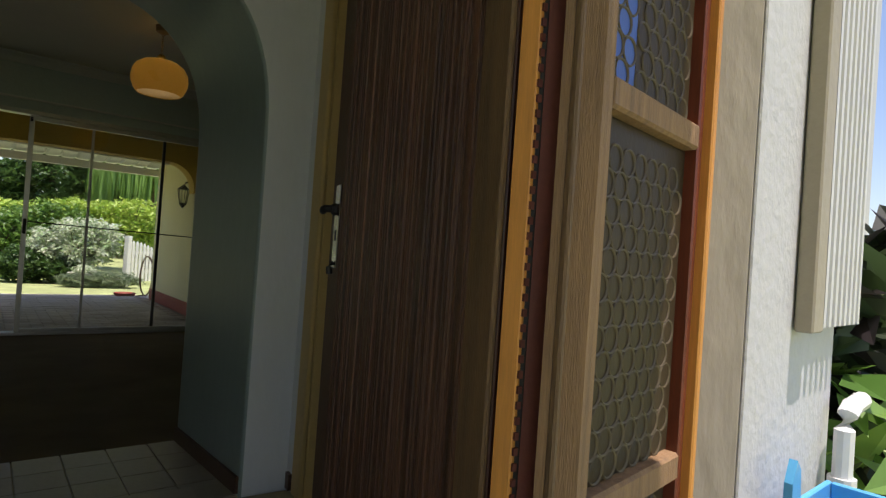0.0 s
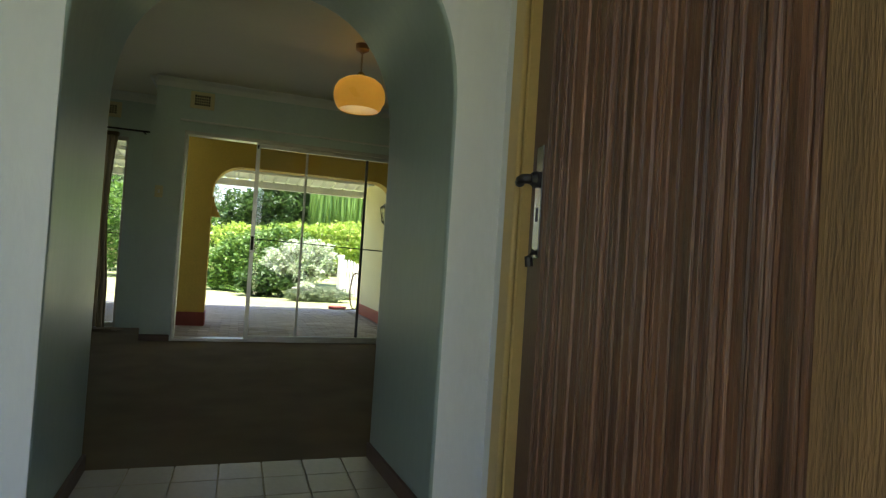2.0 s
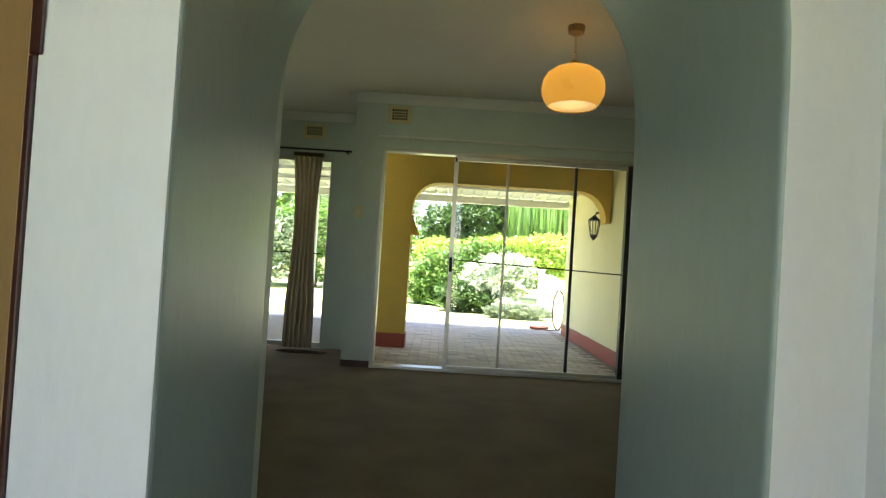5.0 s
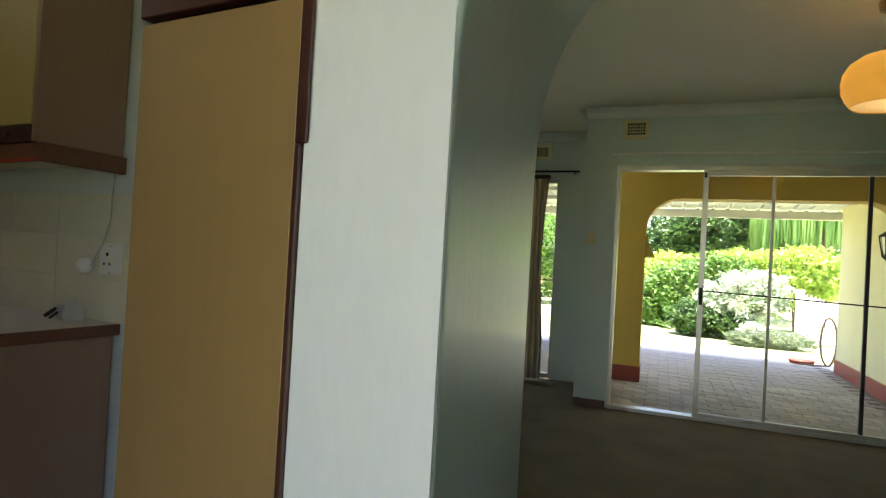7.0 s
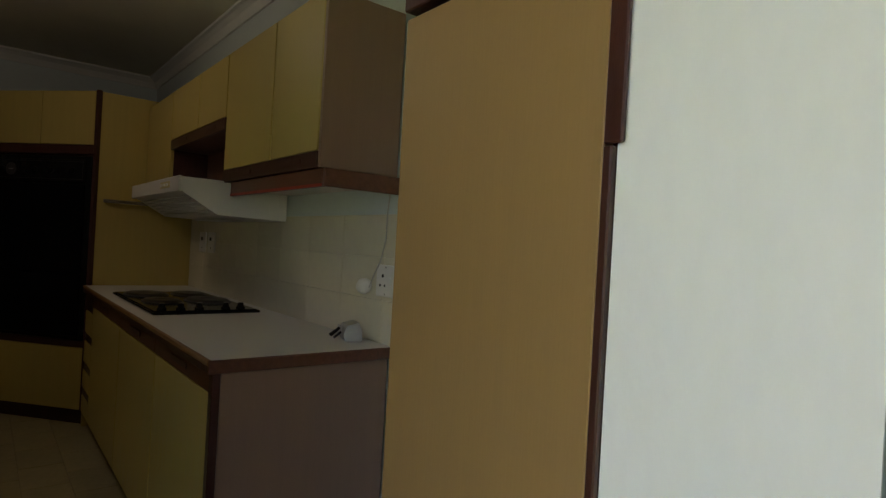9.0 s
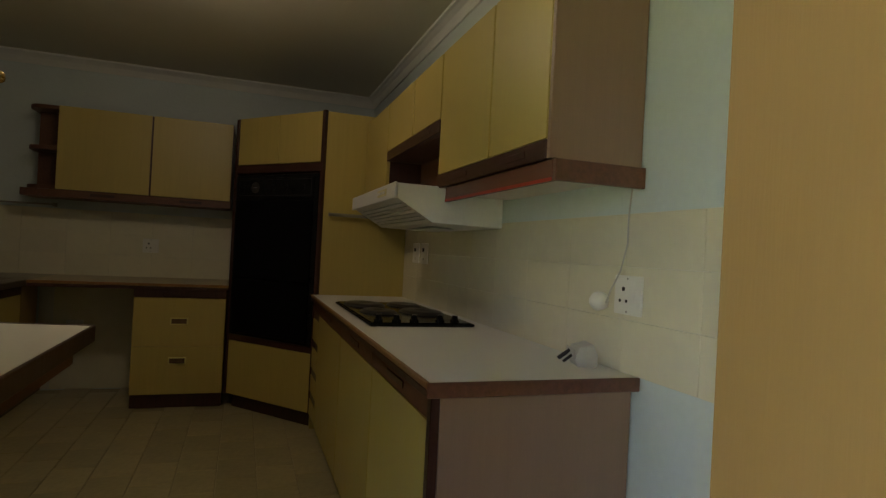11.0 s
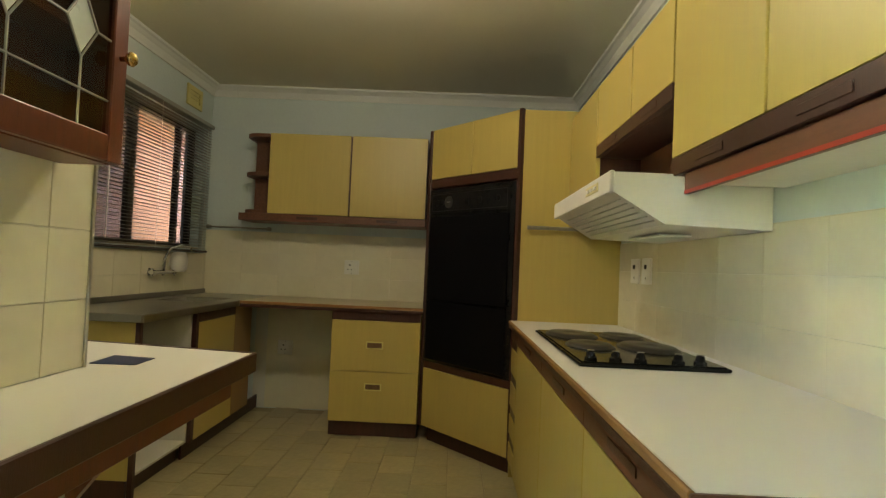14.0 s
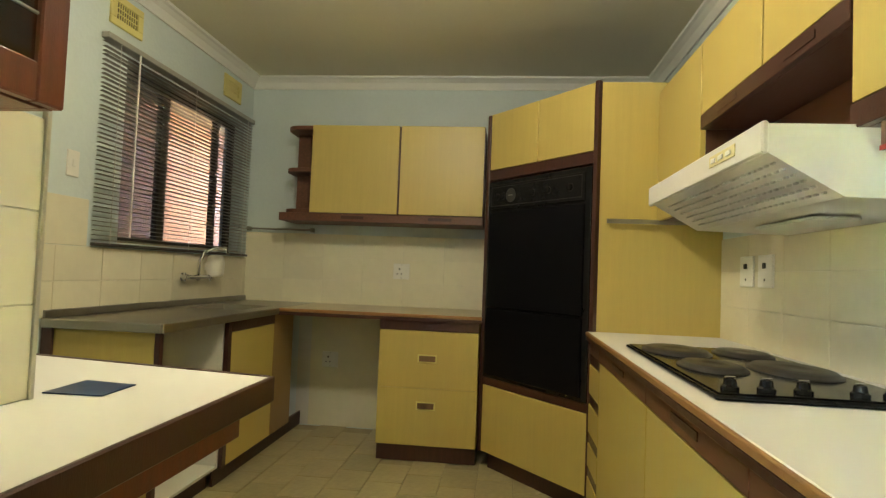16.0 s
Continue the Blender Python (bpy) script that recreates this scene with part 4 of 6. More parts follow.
def foliage(name, parts_, material, parent, n, size, rng_, squash=1.0):
    """Many small folded leaves on the skins of several lumps, each lump (x, y, z, rx, ry, rz)."""
    verts, faces = [], []
    vol = [p[3] * p[4] + p[3] * p[5] + p[4] * p[5] for p in parts_]
    for p, k in zip(parts_, vol):
        for _ in range(int(n * k / sum(vol))):
            d = Vector((rng_.gauss(0, 1), rng_.gauss(0, 1), rng_.gauss(0, 1))).normalized()
            bumpy = 0.72 + 0.34 * noise.noise(d * 2.3 + Vector(p[:3])) + 0.16 * noise.noise(d * 6 + Vector(p[:3])) + rng_.uniform(-0.18, 0.10)
            c = Vector((p[0] + d.x * p[3] * bumpy, p[1] + d.y * p[4] * bumpy, max(0.01, p[2] + d.z * p[5] * bumpy)))
            q = Euler((rng_.uniform(-1.0, 1.0), rng_.uniform(-1.0, 1.0), rng_.uniform(0, 6.28))).to_matrix()
            s = size * rng_.uniform(0.6, 1.4)
            i = len(verts)
            for w in ((0, -s, 0), (s * 0.45 * squash, 0, s * 0.12), (0, s, -s * 0.1), (-s * 0.45 * squash, 0, s * 0.12)):
                verts.append(c + q @ Vector(w))
            faces += [(i, i + 1, i + 2), (i, i + 2, i + 3)]
    me = bpy.data.meshes.new(name)
    me.from_pydata(verts, [], faces)
    me.materials.append(material)
    ob = new(name, me)
    ob.parent = parent
    return ob


def bush(u, v, lumps, material, n, size, label, squash=1.0, name="shrub"):
    t = lthing(name, u, v, -0.09, label, "shrub")
    foliage("crown", lumps, material, t, n, size, rng, squash)
    for k in range(4):
        a_ = k * 1.7
        part("stem", tube([(0.03 * math.cos(a_), 0.03 * math.sin(a_), 0), (0.12 * math.cos(a_), 0.12 * math.sin(a_), lumps[0][2]), (0.25 * math.cos(a_ + 0.4), 0.25 * math.sin(a_ + 0.4), lumps[0][2] * 1.4)], 0.02, 6, 0.008), M_TRUNK, t)
    return t


def tree(u, v, h, lumps, material, n, size, label, squash=1.0):
    t = lthing("tree", u, v, -0.09, label, "tree")
    part("trunk", tube([(0, 0, 0), (0.05, 0.02, h * 0.3), (-0.04, 0.05, h * 0.6), (0, 0, h * 0.85)], 0.14, 10, 0.05), M_TRUNK, t)
    for k, p in enumerate(lumps):
        part("limb", tube([(0, 0.02, h * 0.35), ((p[0]) * 0.4, p[1] * 0.4, h * 0.35 + (p[2] - h * 0.35) * 0.6), (p[0] * 0.8, p[1] * 0.8, p[2])], 0.06, 7, 0.02), M_TRUNK, t)
    foliage("crown", lumps, material, t, n, size, rng, squash)
    return t


bush(1.35, 11.4, [(0, 0, 0.75, 0.75, 0.6, 0.7), (-0.55, 0.1, 0.6, 0.5, 0.5, 0.6), (0.4, 0, 0.9, 0.4, 0.4, 0.5)], L_VAR, 9000, 0.045, "pale variegated shrub behind the planter")
bush(0.1, 12.8, [(0, 0, 0.8, 0.9, 0.7, 0.8), (0.9, 0.3, 1.2, 0.9, 0.7, 0.6), (-0.5, 0, 0.5, 0.6, 0.5, 0.6)], L_GREEN, 9000, 0.055, "rounded green garden shrub")
bush(2.6, 13.6, [(0, 0, 1.3, 1.4, 0.8, 0.8), (-1.3, 0, 1.3, 1.0, 0.8, 0.7), (-2.6, 0.2, 1.25, 0.9, 0.7, 0.6)], L_LIME, 12000, 0.06, "bright lime-green hedge shrub")
bush(-0.35, 13.2, [(0, 0, 0.7, 0.35, 0.35, 0.75), (0.3, 0, 0.4, 0.3, 0.3, 0.4)], L_LIME, 3500, 0.05, "yellow-leaved upright garden shrub")
bush(0.45, 11.3, [(0, 0, 0.35, 0.6, 0.5, 0.4), (0.6, -0.1, 0.25, 0.4, 0.4, 0.3)], L_DARK, 5000, 0.05, "low dark green shrub")
bush(1.75, 10.35, [(0, 0, 0.15, 0.7, 0.30, 0.20), (-0.5, 0.0, 0.12, 0.4, 0.25, 0.18)], L_GREY, 4500, 0.05, "low strappy grey-green border plant", 0.35)
bush(-4.0, 17.0, [(0, 0, 1.6, 2.2, 1.2, 1.6), (-2.5, 0, 1.5, 1.8, 1.2, 1.6)], L_GREEN, 9000, 0.09, "large green boundary shrub")
bush(-8.0, 15.0, [(0, 0, 1.6, 2.2, 1.2, 1.6), (-2.5, 0, 1.3, 1.8, 1.2, 1.3), (2.5, 1, 1.3, 1.8, 1.2, 1.4)], L_GREY, 9000, 0.09, "large grey-green boundary shrub")
tree(1.2, 17.0, 4.0, [(0, 0, 2.6, 1.5, 1.2, 1.2), (-1.2, 0.2, 2.2, 1.0, 0.9, 0.9), (1.2, 0, 2.8, 1.2, 1.0, 1.1), (0.1, 0, 3.6, 1.2, 1.0, 0.9)], L_DARK, 16000, 0.08, "dense dark green garden tree")
tree(-3.2, 20.0, 5.0, [(0, 0, 3.4, 1.7, 1.3, 1.3), (-1.6, 0.2, 2.8, 1.3, 1.0, 1.0), (1.5, 0, 2.9, 1.3, 1.0, 1.0), (0.3, 0, 4.6, 1.5, 1.2, 1.0)], L_GREY, 15000, 0.08, "airy grey-green tree at the end of the lawn", 0.5)
tree(-7.0, 22.0, 6.0, [(0, 0, 3.8, 2.2, 1.5, 1.6), (-2.2, 0.2, 3.2, 1.7, 1.2, 1.2), (1.9, 0, 3.1, 1.7, 1.2, 1.2), (0.3, 0, 5.4, 2.0, 1.5, 1.2)], L_GREEN, 14000, 0.10, "tall green boundary tree")
tree(7.5, 21.0, 6.0, [(0, 0, 3.8, 2.2, 1.5, 1.6), (-2.2, 0.2, 3.2, 1.7, 1.2, 1.2), (1.9, 0, 3.1, 1.7, 1.2, 1.2)], L_DARK, 9000, 0.10, "tall dark boundary tree")


def weeping(u, v):
    t = lthing("weeping_tree", u, v, -0.09, "weeping tree with long hanging green strands", "tree")
    part("trunk", tube([(0, 0, 0), (0.06, 0, 1.4), (0, 0.04, 2.6), (0.02, 0, 3.4)], 0.13, 10, 0.05), M_TRUNK, t)
    verts, faces = [], []
    for _ in range(2600):
        a_, r = rng.uniform(0, 6.28), 1.7 * math.sqrt(rng.random())
        z = 3.6 - 0.35 * r * r / 1.7 + rng.uniform(-0.2, 0.2)
        x_, y_ = r * math.cos(a_), r * math.sin(a_)
        ln, w = rng.uniform(0.5, 1.5), rng.uniform(0.008, 0.02)
        dx, dy = rng.uniform(-0.1, 0.1), rng.uniform(-0.1, 0.1)
        i = len(verts)
        verts += [(x_ - w, y_, z), (x_ + w, y_, z), (x_ + w + dx * 0.6, y_ + dy, z - ln * 0.6), (x_ - w + dx * 0.6, y_ + dy, z - ln * 0.6), (x_ + dx, y_ + dy, max(0.1, z - ln))]
        faces += [(i, i + 1, i + 2, i + 3), (i + 3, i + 2, i + 4)]
    me = bpy.data.meshes.new("hanging_fronds")
    me.from_pydata(verts, [], faces)
    me.materials.append(L_GREEN)
    ob = new("hanging_fronds", me)
    ob.parent = t
    for k in range(7):
        a_ = k * 0.9
        part("limb", tube([(0, 0, 2.4), (0.7 * math.cos(a_), 0.7 * math.sin(a_), 3.3), (1.4 * math.cos(a_), 1.4 * math.sin(a_), 3.2)], 0.05, 6, 0.015), M_TRUNK, t)


weeping(3.6, 16.0)


def frond_plant(u, v, n, ln, material, label, trunk=0.0, category="plant"):
    """A rosette of arching, toothed fronds."""
    t = lthing("cycad" if trunk else "rosette_plant", u, v, -0.09, label, category)
    if trunk:
        part("trunk", lathe([(0.14, 0), (0.15, trunk * 0.5), (0.12, trunk)], 12), M_TRUNK, t)
    verts, faces = [], []
    for k in range(n):
        a_, lift = k * 2.399, 0.3 + 0.9 * ((k * 7) % n) / n
        for s_ in range(10):
            f0, f1 = s_ / 10, (s_ + 1) / 10
            P = lambda f_: Vector((math.cos(a_) * ln * f_ * math.cos(lift * (1 - f_ * 0.8)), math.sin(a_) * ln * f_ * math.cos(lift * (1 - f_ * 0.8)), trunk + ln * f_ * math.sin(lift) * (1 - 0.55 * f_)))
            w = ln * 0.16 * math.sin(math.pi * (0.12 + 0.85 * f0)) * (1.0 if trunk else 0.5)
            side = Vector((-math.sin(a_), math.cos(a_), -0.25))
            i = len(verts)
            verts += [P(f0), P(f0) + side * w + (P(f1) - P(f0)) * 0.7, P(f1), P(f0) - Vector((side.x, side.y, 0.25)) * w + (P(f1) - P(f0)) * 0.7]
            faces += [(i, i + 1, i + 2), (i, i + 2, i + 3)]
    me = bpy.data.meshes.new("fronds")
    me.from_pydata(verts, [], faces)
    me.materials.append(material)
    ob = new("fronds", me)
    ob.parent = t


frond_plant(-1.5, 15.2, 34, 1.0, L_GREY, "grey-green cycad with arching fronds and stout trunk", 0.6)
for u, v, l_ in ((-1.2, 14.2, 0.5), (-0.7, 13.9, 0.55), (-0.15, 12.9, 0.5), (0.0, 12.2, 0.45), (-1.9, 14.6, 0.45)):
    frond_plant(u, v, 22, l_, L_GREEN, "spiky green rosette plant at the lawn edge")

# planter, hose and picket fences
pt = lthing("planter", 1.35, 10.55, -0.09, "pale concrete bowl planter with small plants", "planter")
part("bowl", lathe([(0.16, 0), (0.19, 0.03), (0.23, 0.10), (0.27, 0.24), (0.285, 0.27), (0.265, 0.27), (0.25, 0.24)], 28), M_POT, pt)
foliage("plants", [(0, 0, 0.32, 0.24, 0.24, 0.12)], L_VAR, pt, 500, 0.03, rng)
hs = lthing("garden_hose", 2.05, 8.45, -0.07, "coiled brown garden hose leaning by the wall", "hose")
part("coil", tube([(-0.02 + 0.10 * math.cos(a_ * 0.4), -0.02 - 0.012 * (a_ % 5), 0.36 + 0.34 * math.sin(a_ * 0.4)) for a_ in range(0, 64)], 0.012, 6), M_HOSE, hs)
part("loose_end", tube([(-0.05, -0.04, 0.02), (-0.2, -0.1, 0.015), (-0.35, 0.02, 0.015), (-0.25, 0.14, 0.015)], 0.012, 6), M_HOSE, hs)
dish = lthing("terracotta_dish", 1.75, 8.62, -0.075, "shallow terracotta dish on the paving", "dish")
part("dish", lathe([(0.15, 0), (0.18, 0.05), (0.165, 0.05), (0.14, 0.012)], 24), M_RED, dish)


def picket_fence(u, v, turn, n, h, label, post=True):
    t = lthing("picket_fence", u, v, -0.09, label, "fence", turn=turn)
    for i in range(n):
        z = h * (0.86 + 0.14 * abs(math.cos(math.pi * i / max(n - 1, 1))))
        part("picket", extrude_profile([(i * 0.11, 0.08), (i * 0.11 + 0.07, 0.08), (i * 0.11 + 0.07, z - 0.05), (i * 0.11 + 0.035, z), (i * 0.11, z - 0.05)], "y", 0, 0.02), M_PICKET, t)
    for z in (0.25, h * 0.7):
        part("rail", box(-0.05, n * 0.11, 0.021, 0.06, z, z + 0.07, 0.004), M_PICKET, t)
    if post:
        part("post", box(-0.16, -0.055, -0.03, 0.075, 0, h * 1.1, 0.006), M_PICKET, t)


picket_fence(2.25, 11.0, 40, 12, 0.95, "white picket fence beside the shrub border")
picket_fence(-3.2, 17.3, 0, 20, 0.75, "low white picket fence at the lawn's end")
structure("wall_boundary", box(-30, 30, 27, 27.2, -0.3, 1.9, 0), M_CREAM, "cream garden boundary wall behind the trees", "wall", m=LR)
for k in range(9):
    bush(-16 + 4.0 * k, 25.0 + (k % 2), [(0, 0, 1.6, 2.4, 1.0, 1.6), (1.6, 0, 2.6, 1.5, 1.0, 1.3)], L_DARK if k % 2 else L_GREEN, 3500, 0.13, "dense boundary hedge shrub")

# porch side: plants, pipe, blue plastic crate
pb = thing("leafy_plant", pose(2.55, 0.86, -0.25), "dark purple-green leafy plant by the wall", "plant")
foliage("leaves", [(0, 0, 0.62, 0.30, 0.25, 0.45), (0.05, 0, 1.15, 0.28, 0.25, 0.35)], L_PURPLE, pb, 340, 0.10, rng)
foliage("young_leaves", [(-0.1, -0.1, 0.75, 0.25, 0.2, 0.3)], L_GREEN, pb, 70, 0.10, rng)
part("stem", tube([(0, 0, 0), (0.03, 0.02, 0.5), (0, 0, 1.0)], 0.02, 6, 0.008), M_TRUNK, pb)
pp = thing("waste_pipe", pose(2.074, 0.608, -0.25), "white plastic waste pipe with an elbow", "pipe")
part("riser", tube([(0, 0, 0), (0, 0, 0.90), (0.01, 0.0, 0.935), (0.04, 0.004, 0.95), (0.16, 0.03, 0.95)], 0.022, 10), M_PVC, pp)
part("collar", lathe([(0.030, 0.74), (0.030, 0.79)], 12), M_PVC, pp)
cr = thing("plastic_crate", pose(1.654, 0.548, 0.0, 0, 0, 8), "sky-blue plastic crate with slotted sides", "crate")
part("base", box(0, 0.30, -0.20, 0.0, 0.40, 0.415, 0.003), M_BLUEPL, cr)
for x0, y0, x1, y1 in ((0, -0.012, 0.30, 0.0), (0, -0.20, 0.30, -0.188), (0, -0.187, 0.012, -0.013), (0.288, -0.187, 0.30, -0.013)):
    part("side_rail", box(x0, x1, y0, y1, 0.416, 0.47, 0.003), M_BLUEPL, cr)
    part("top_rail", box(x0, x1, y0, y1, 0.52, 0.56, 0.003), M_BLUEPL, cr)
    n = 8
    for i in range(n):
        fx = i / n
        if x1 - x0 > 0.1:
            part("slat", box(x0 + 0.30 * fx + 0.008, x0 + 0.30 * fx + 0.026, y0, y1, 0.47, 0.52, 0), M_BLUEPL, cr)
        else:
            part("slat", box(x0, x1, y0 + 0.17 * fx + 0.004, y0 + 0.17 * fx + 0.014, 0.47, 0.52, 0), M_BLUEPL, cr)
part("stand", box(0.02, 0.28, -0.18, -0.02, -0.25, 0.399, 0.004), M_BLUEPL, cr)
part("handle_plate", extrude_profile([(-0.01, 0.42), (0.06, 0.42), (0.035, 0.64), (0.015, 0.66), (-0.005, 0.62)], "y", -0.03, -0.015), M_BLUEPL, cr, "upright blue hook plate")

# ---- kitchen: north run ----
CF, CT = 2.118, 0.90


def worktop(name, x0, x1, y0, y1, z1, material, edge, label, sides, thick=0.036):
    """A worktop slab whose listed sides carry an edge strip."""
    t = thing(name, pose(x0, y0, z1), label, "worktop")
    w, d = x1 - x0, y1 - y0
    part("slab", box(0, w, 0, d, -thick, 0, 0.002), material, t)
    for s_ in sides:
        if s_ == "front":
            part("edge_strip", box(0, w, -0.012, -0.0005, -0.019, 0.0, 0.003), edge, t, "thin oak lipping")
            part("under_rail", box(0, w, -0.010, -0.0005, -thick - 0.004, -0.0195, 0.002), M_MAHO, t, "dark mahogany rail")
        if s_ == "back":
            part("edge_strip", box(0, w, d + 0.0005, d + 0.012, -thick - 0.004, 0.0, 0.003), edge, t)
        if s_ == "east":
            part("edge_strip", box(w + 0.0005, w + 0.012, -0.012, d, -thick - 0.004, 0.0, 0.003), M_MAHO_X, t, "dark red timber end strip")
        if s_ == "west":
            part("edge_strip", box(-0.012, -0.0005, -0.012, d, -thick - 0.004, 0.0, 0.003), edge, t)
    return t


worktop("worktop", -4.18, -1.605, CF + 0.012, KY1 - 0.002, CT, M_TOP, M_OAKEDGE, "white laminate worktop with oak edge under the hob", ("front", "east"))


def pull(w, parent, x, y, z, along="x"):
    """A thin dark plate for a finger grip, set proud of a cabinet rail."""
    if along == "x":
        return part("finger_pull", box(x - w / 2, x + w / 2, y - 0.003, y + 0.0, z - 0.011, z + 0.011, 0.002), M_MAHO, parent)
    return part("finger_pull", box(x, x + 0.003, y - w / 2, y + w / 2, z - 0.011, z + 0.011, 0.002), M_MAHO, parent)


def base_unit(x0, x1, kind, label):
    """A floor cabinet that faces the room's middle, seen from the south."""
    t = thing("base_cabinet", pose(x0, CF + 0.022, 0), label, "kitchen cabinet", "floor cabinets")
    w = x1 - x0
    part("body", box(0.001, w - 0.001, 0.02, 0.60, 0.10, 0.858, 0.001), M_MAHO, t)
    part("kick_board", box(0.001, w - 0.001, 0.05, 0.065, 0.0, 0.099, 0.001), M_MAHO, t)
    part("rail", box(0.001, w - 0.001, -0.002, 0.0195, 0.795, 0.858, 0.002), M_MAHO_X if kind == "door" else M_MAHO, t)
    if kind == "door":
        d = part("door", box(0.003, w - 0.003, 0.0, 0.0195, 0.105, 0.790, 0.0015), M_LAM, t, "plain mustard laminate door")
        pull(0.20, t, w * 0.5, -0.002, 0.828)
    else:
        for z0, z1 in ((0.105, 0.255), (0.262, 0.415), (0.422, 0.60), (0.607, 0.790)):
            d = part("drawer_front", box(0.003, w - 0.003, 0.0, 0.0195, z0, z1 - 0.045, 0.0015), M_LAM, t)
            part("drawer_grip", box(0.003, w - 0.003, 0.004, 0.0195, z1 - 0.044, z1, 0.0015), M_MAHO, t)
    return t


base_unit(-4.17, -3.88, "drawers", "narrow mustard drawer cabinet with dark grip rails")
base_unit(-3.88, -3.04, "door", "mustard laminate floor cabinet under the hob")
base_unit(-3.04, -2.32, "door", "mustard laminate floor cabinet with a dark rail")
base_unit(-2.32, -1.645, "door", "mustard laminate floor cabinet at the counter's end")
ep = thing("end_panel", pose(-1.644, CF + 0.022, 0), "brown laminate end panel closing the counter run", "panel")
part("panel", box(0.0, 0.03, 0.022, 0.60, 0.0, 0.862, 0.002), M_ENDP, ep)
part("front_edge", box(0.0, 0.03, -0.004, 0.0215, 0.0, 0.862, 0.002), M_MAHO, ep)

# hob
hob = thing("electric_hob", pose(-3.573, 2.186, CT + 0.001), "black enamel electric hob with four plates", "hob")
HW, HD = 0.953, 0.48
part("tray", box(0, HW, 0, HD, 0.0, 0.012, 0.005), M_ENAMEL, hob)
part("rim", box(0.012, HW - 0.012, 0.012, HD - 0.012, 0.0125, 0.016, 0.003), M_ENAMEL, hob)
for x, y, r in ((0.20, 0.13, 0.105), (0.20, 0.35, 0.085), (0.55, 0.13, 0.085), (0.55, 0.35, 0.105)):
    pl_ = part("hotplate", lathe([(r + 0.010, 0.0), (r + 0.010, 0.003), (r, 0.004), (r - 0.003, 0.011), (r * 0.35, 0.012), (r * 0.3, 0.010), (0.001, 0.010)], 32), M_PLATE, hob, "", True)
    pl_.matrix_basis = Matrix.Translation((x, y, 0.0165)) @ Matrix.Diagonal((1.45, 0.95, 1, 1))
for k, y in enumerate((0.05, 0.13, 0.21, 0.33, 0.40)):
    kn = part("knob", lathe([(0.020, 0.0), (0.020, 0.008), (0.015, 0.012), (0.013, 0.026), (0.001, 0.028)], 16), M_ENAMEL, hob)
    kn.location = (0.90, y, 0.0165)
    part("pointer", box(-0.003, 0.003, -0.012, 0.012, 0.028, 0.031, 0.001), M_CHROME, kn)

# plug adaptor lying on the worktop, socket, bell cord
pg = thing("plug_adaptor", pose(-1.83, 2.655, CT + 0.001, 0, 0, -15), "white three-pin plug adaptor lying on its side", "plug")
part("body", extrude_profile([(0.0, 0.022), (0.012, 0.0), (0.070, 0.0), (0.070, 0.040), (0.055, 0.070), (0.012, 0.058)], "x", 0.0, 0.085), M_PLUG, pg, "wedge-shaped adaptor body")
part("face_plate", box(0.004, 0.081, -0.004, -0.0005, 0.026, 0.054, 0.001), M_PLUG, pg)
for x in (0.018, 0.066):
    part("pin", tube([(x, -0.004, 0.034), (x - 0.004, -0.030, 0.012)], 0.0045, 8), M_IRON, pg)
part("pin", tube([(0.042, -0.004, 0.046), (0.037, -0.040, 0.018)], 0.0055, 8), M_IRON, pg)


def socket(m, w, h, label, holes, switch_at):
    """A wall socket facing -y."""
    t = thing("wall_socket", m, label, "wall socket", "wall sockets")
    part("plate", box(0, w, -0.010, 0, 0, h, 0.003), M_PLASTIC, t)
    for x, z, r in holes:
        c = part("socket_hole", lathe([(r, 0), (r, 0.0012), (0.0005, 0.0012)], 10), M_IRON, t)
        c.matrix_basis = pose(x, -0.010, z, 90, 0, 0)
    if switch_at:
        x, z = switch_at
        part("rocker", box(x - 0.007, x + 0.007, -0.016, -0.0105, z - 0.014, z + 0.014, 0.002), M_PLASTIC, t)
    for z in (0.08 * h, 0.92 * h):
        c = part("screw", lathe([(0.0035, 0), (0.003, 0.0015), (0.0005, 0.0016)], 8), M_STEEL, t)
        c.matrix_basis = pose(w / 2, -0.010, z, 90, 0, 0)
    return t


WF = KY1 - 0.008
socket(pose(-1.715, WF, 1.072), 0.125, 0.115, "white single wall socket with a rocker switch", ((0.045, 0.075, 0.007), (0.030, 0.040, 0.005), (0.060, 0.040, 0.005)), (0.095, 0.058))
bell = thing("pull_cord", pose(-1.72, WF - 0.03, 1.10), "white cord hanging from the cabinet to a plug", "cord")
part("cord", tube([(0.07, 0.02, 0.36), (0.06, 0.018, 0.26), (0.065, 0.015, 0.18), (0.045, 0.01, 0.10), (0.012, 0.0, 0.035), (0.0, -0.005, 0.0)], 0.0026, 6), M_PLUG, bell)
part("plug_top", lathe([(0.010, -0.03), (0.026, -0.02), (0.030, 0.0), (0.020, 0.02), (0.006, 0.03)], 16), M_PLASTIC, bell, "", True).matrix_basis = pose(-0.03, -0.006, 0.005, 0, 60, 0)
for x in (-3.93, -3.75):
    s_ = thing("isolator_switch", pose(x, WF, 1.15), "narrow white cooker isolator switch", "light switch", "isolator switches")
    part("plate", box(0, 0.13, -0.010, 0, 0, 0.13, 0.003), M_PLASTIC, s_)
    part("toggle", box(0.052, 0.078, -0.016, -0.0105, 0.075, 0.098, 0.002), M_IRON, s_)
    part("screw", box(0.060, 0.070, -0.0115, -0.0105, 0.025, 0.035, 0), M_IRON, s_)

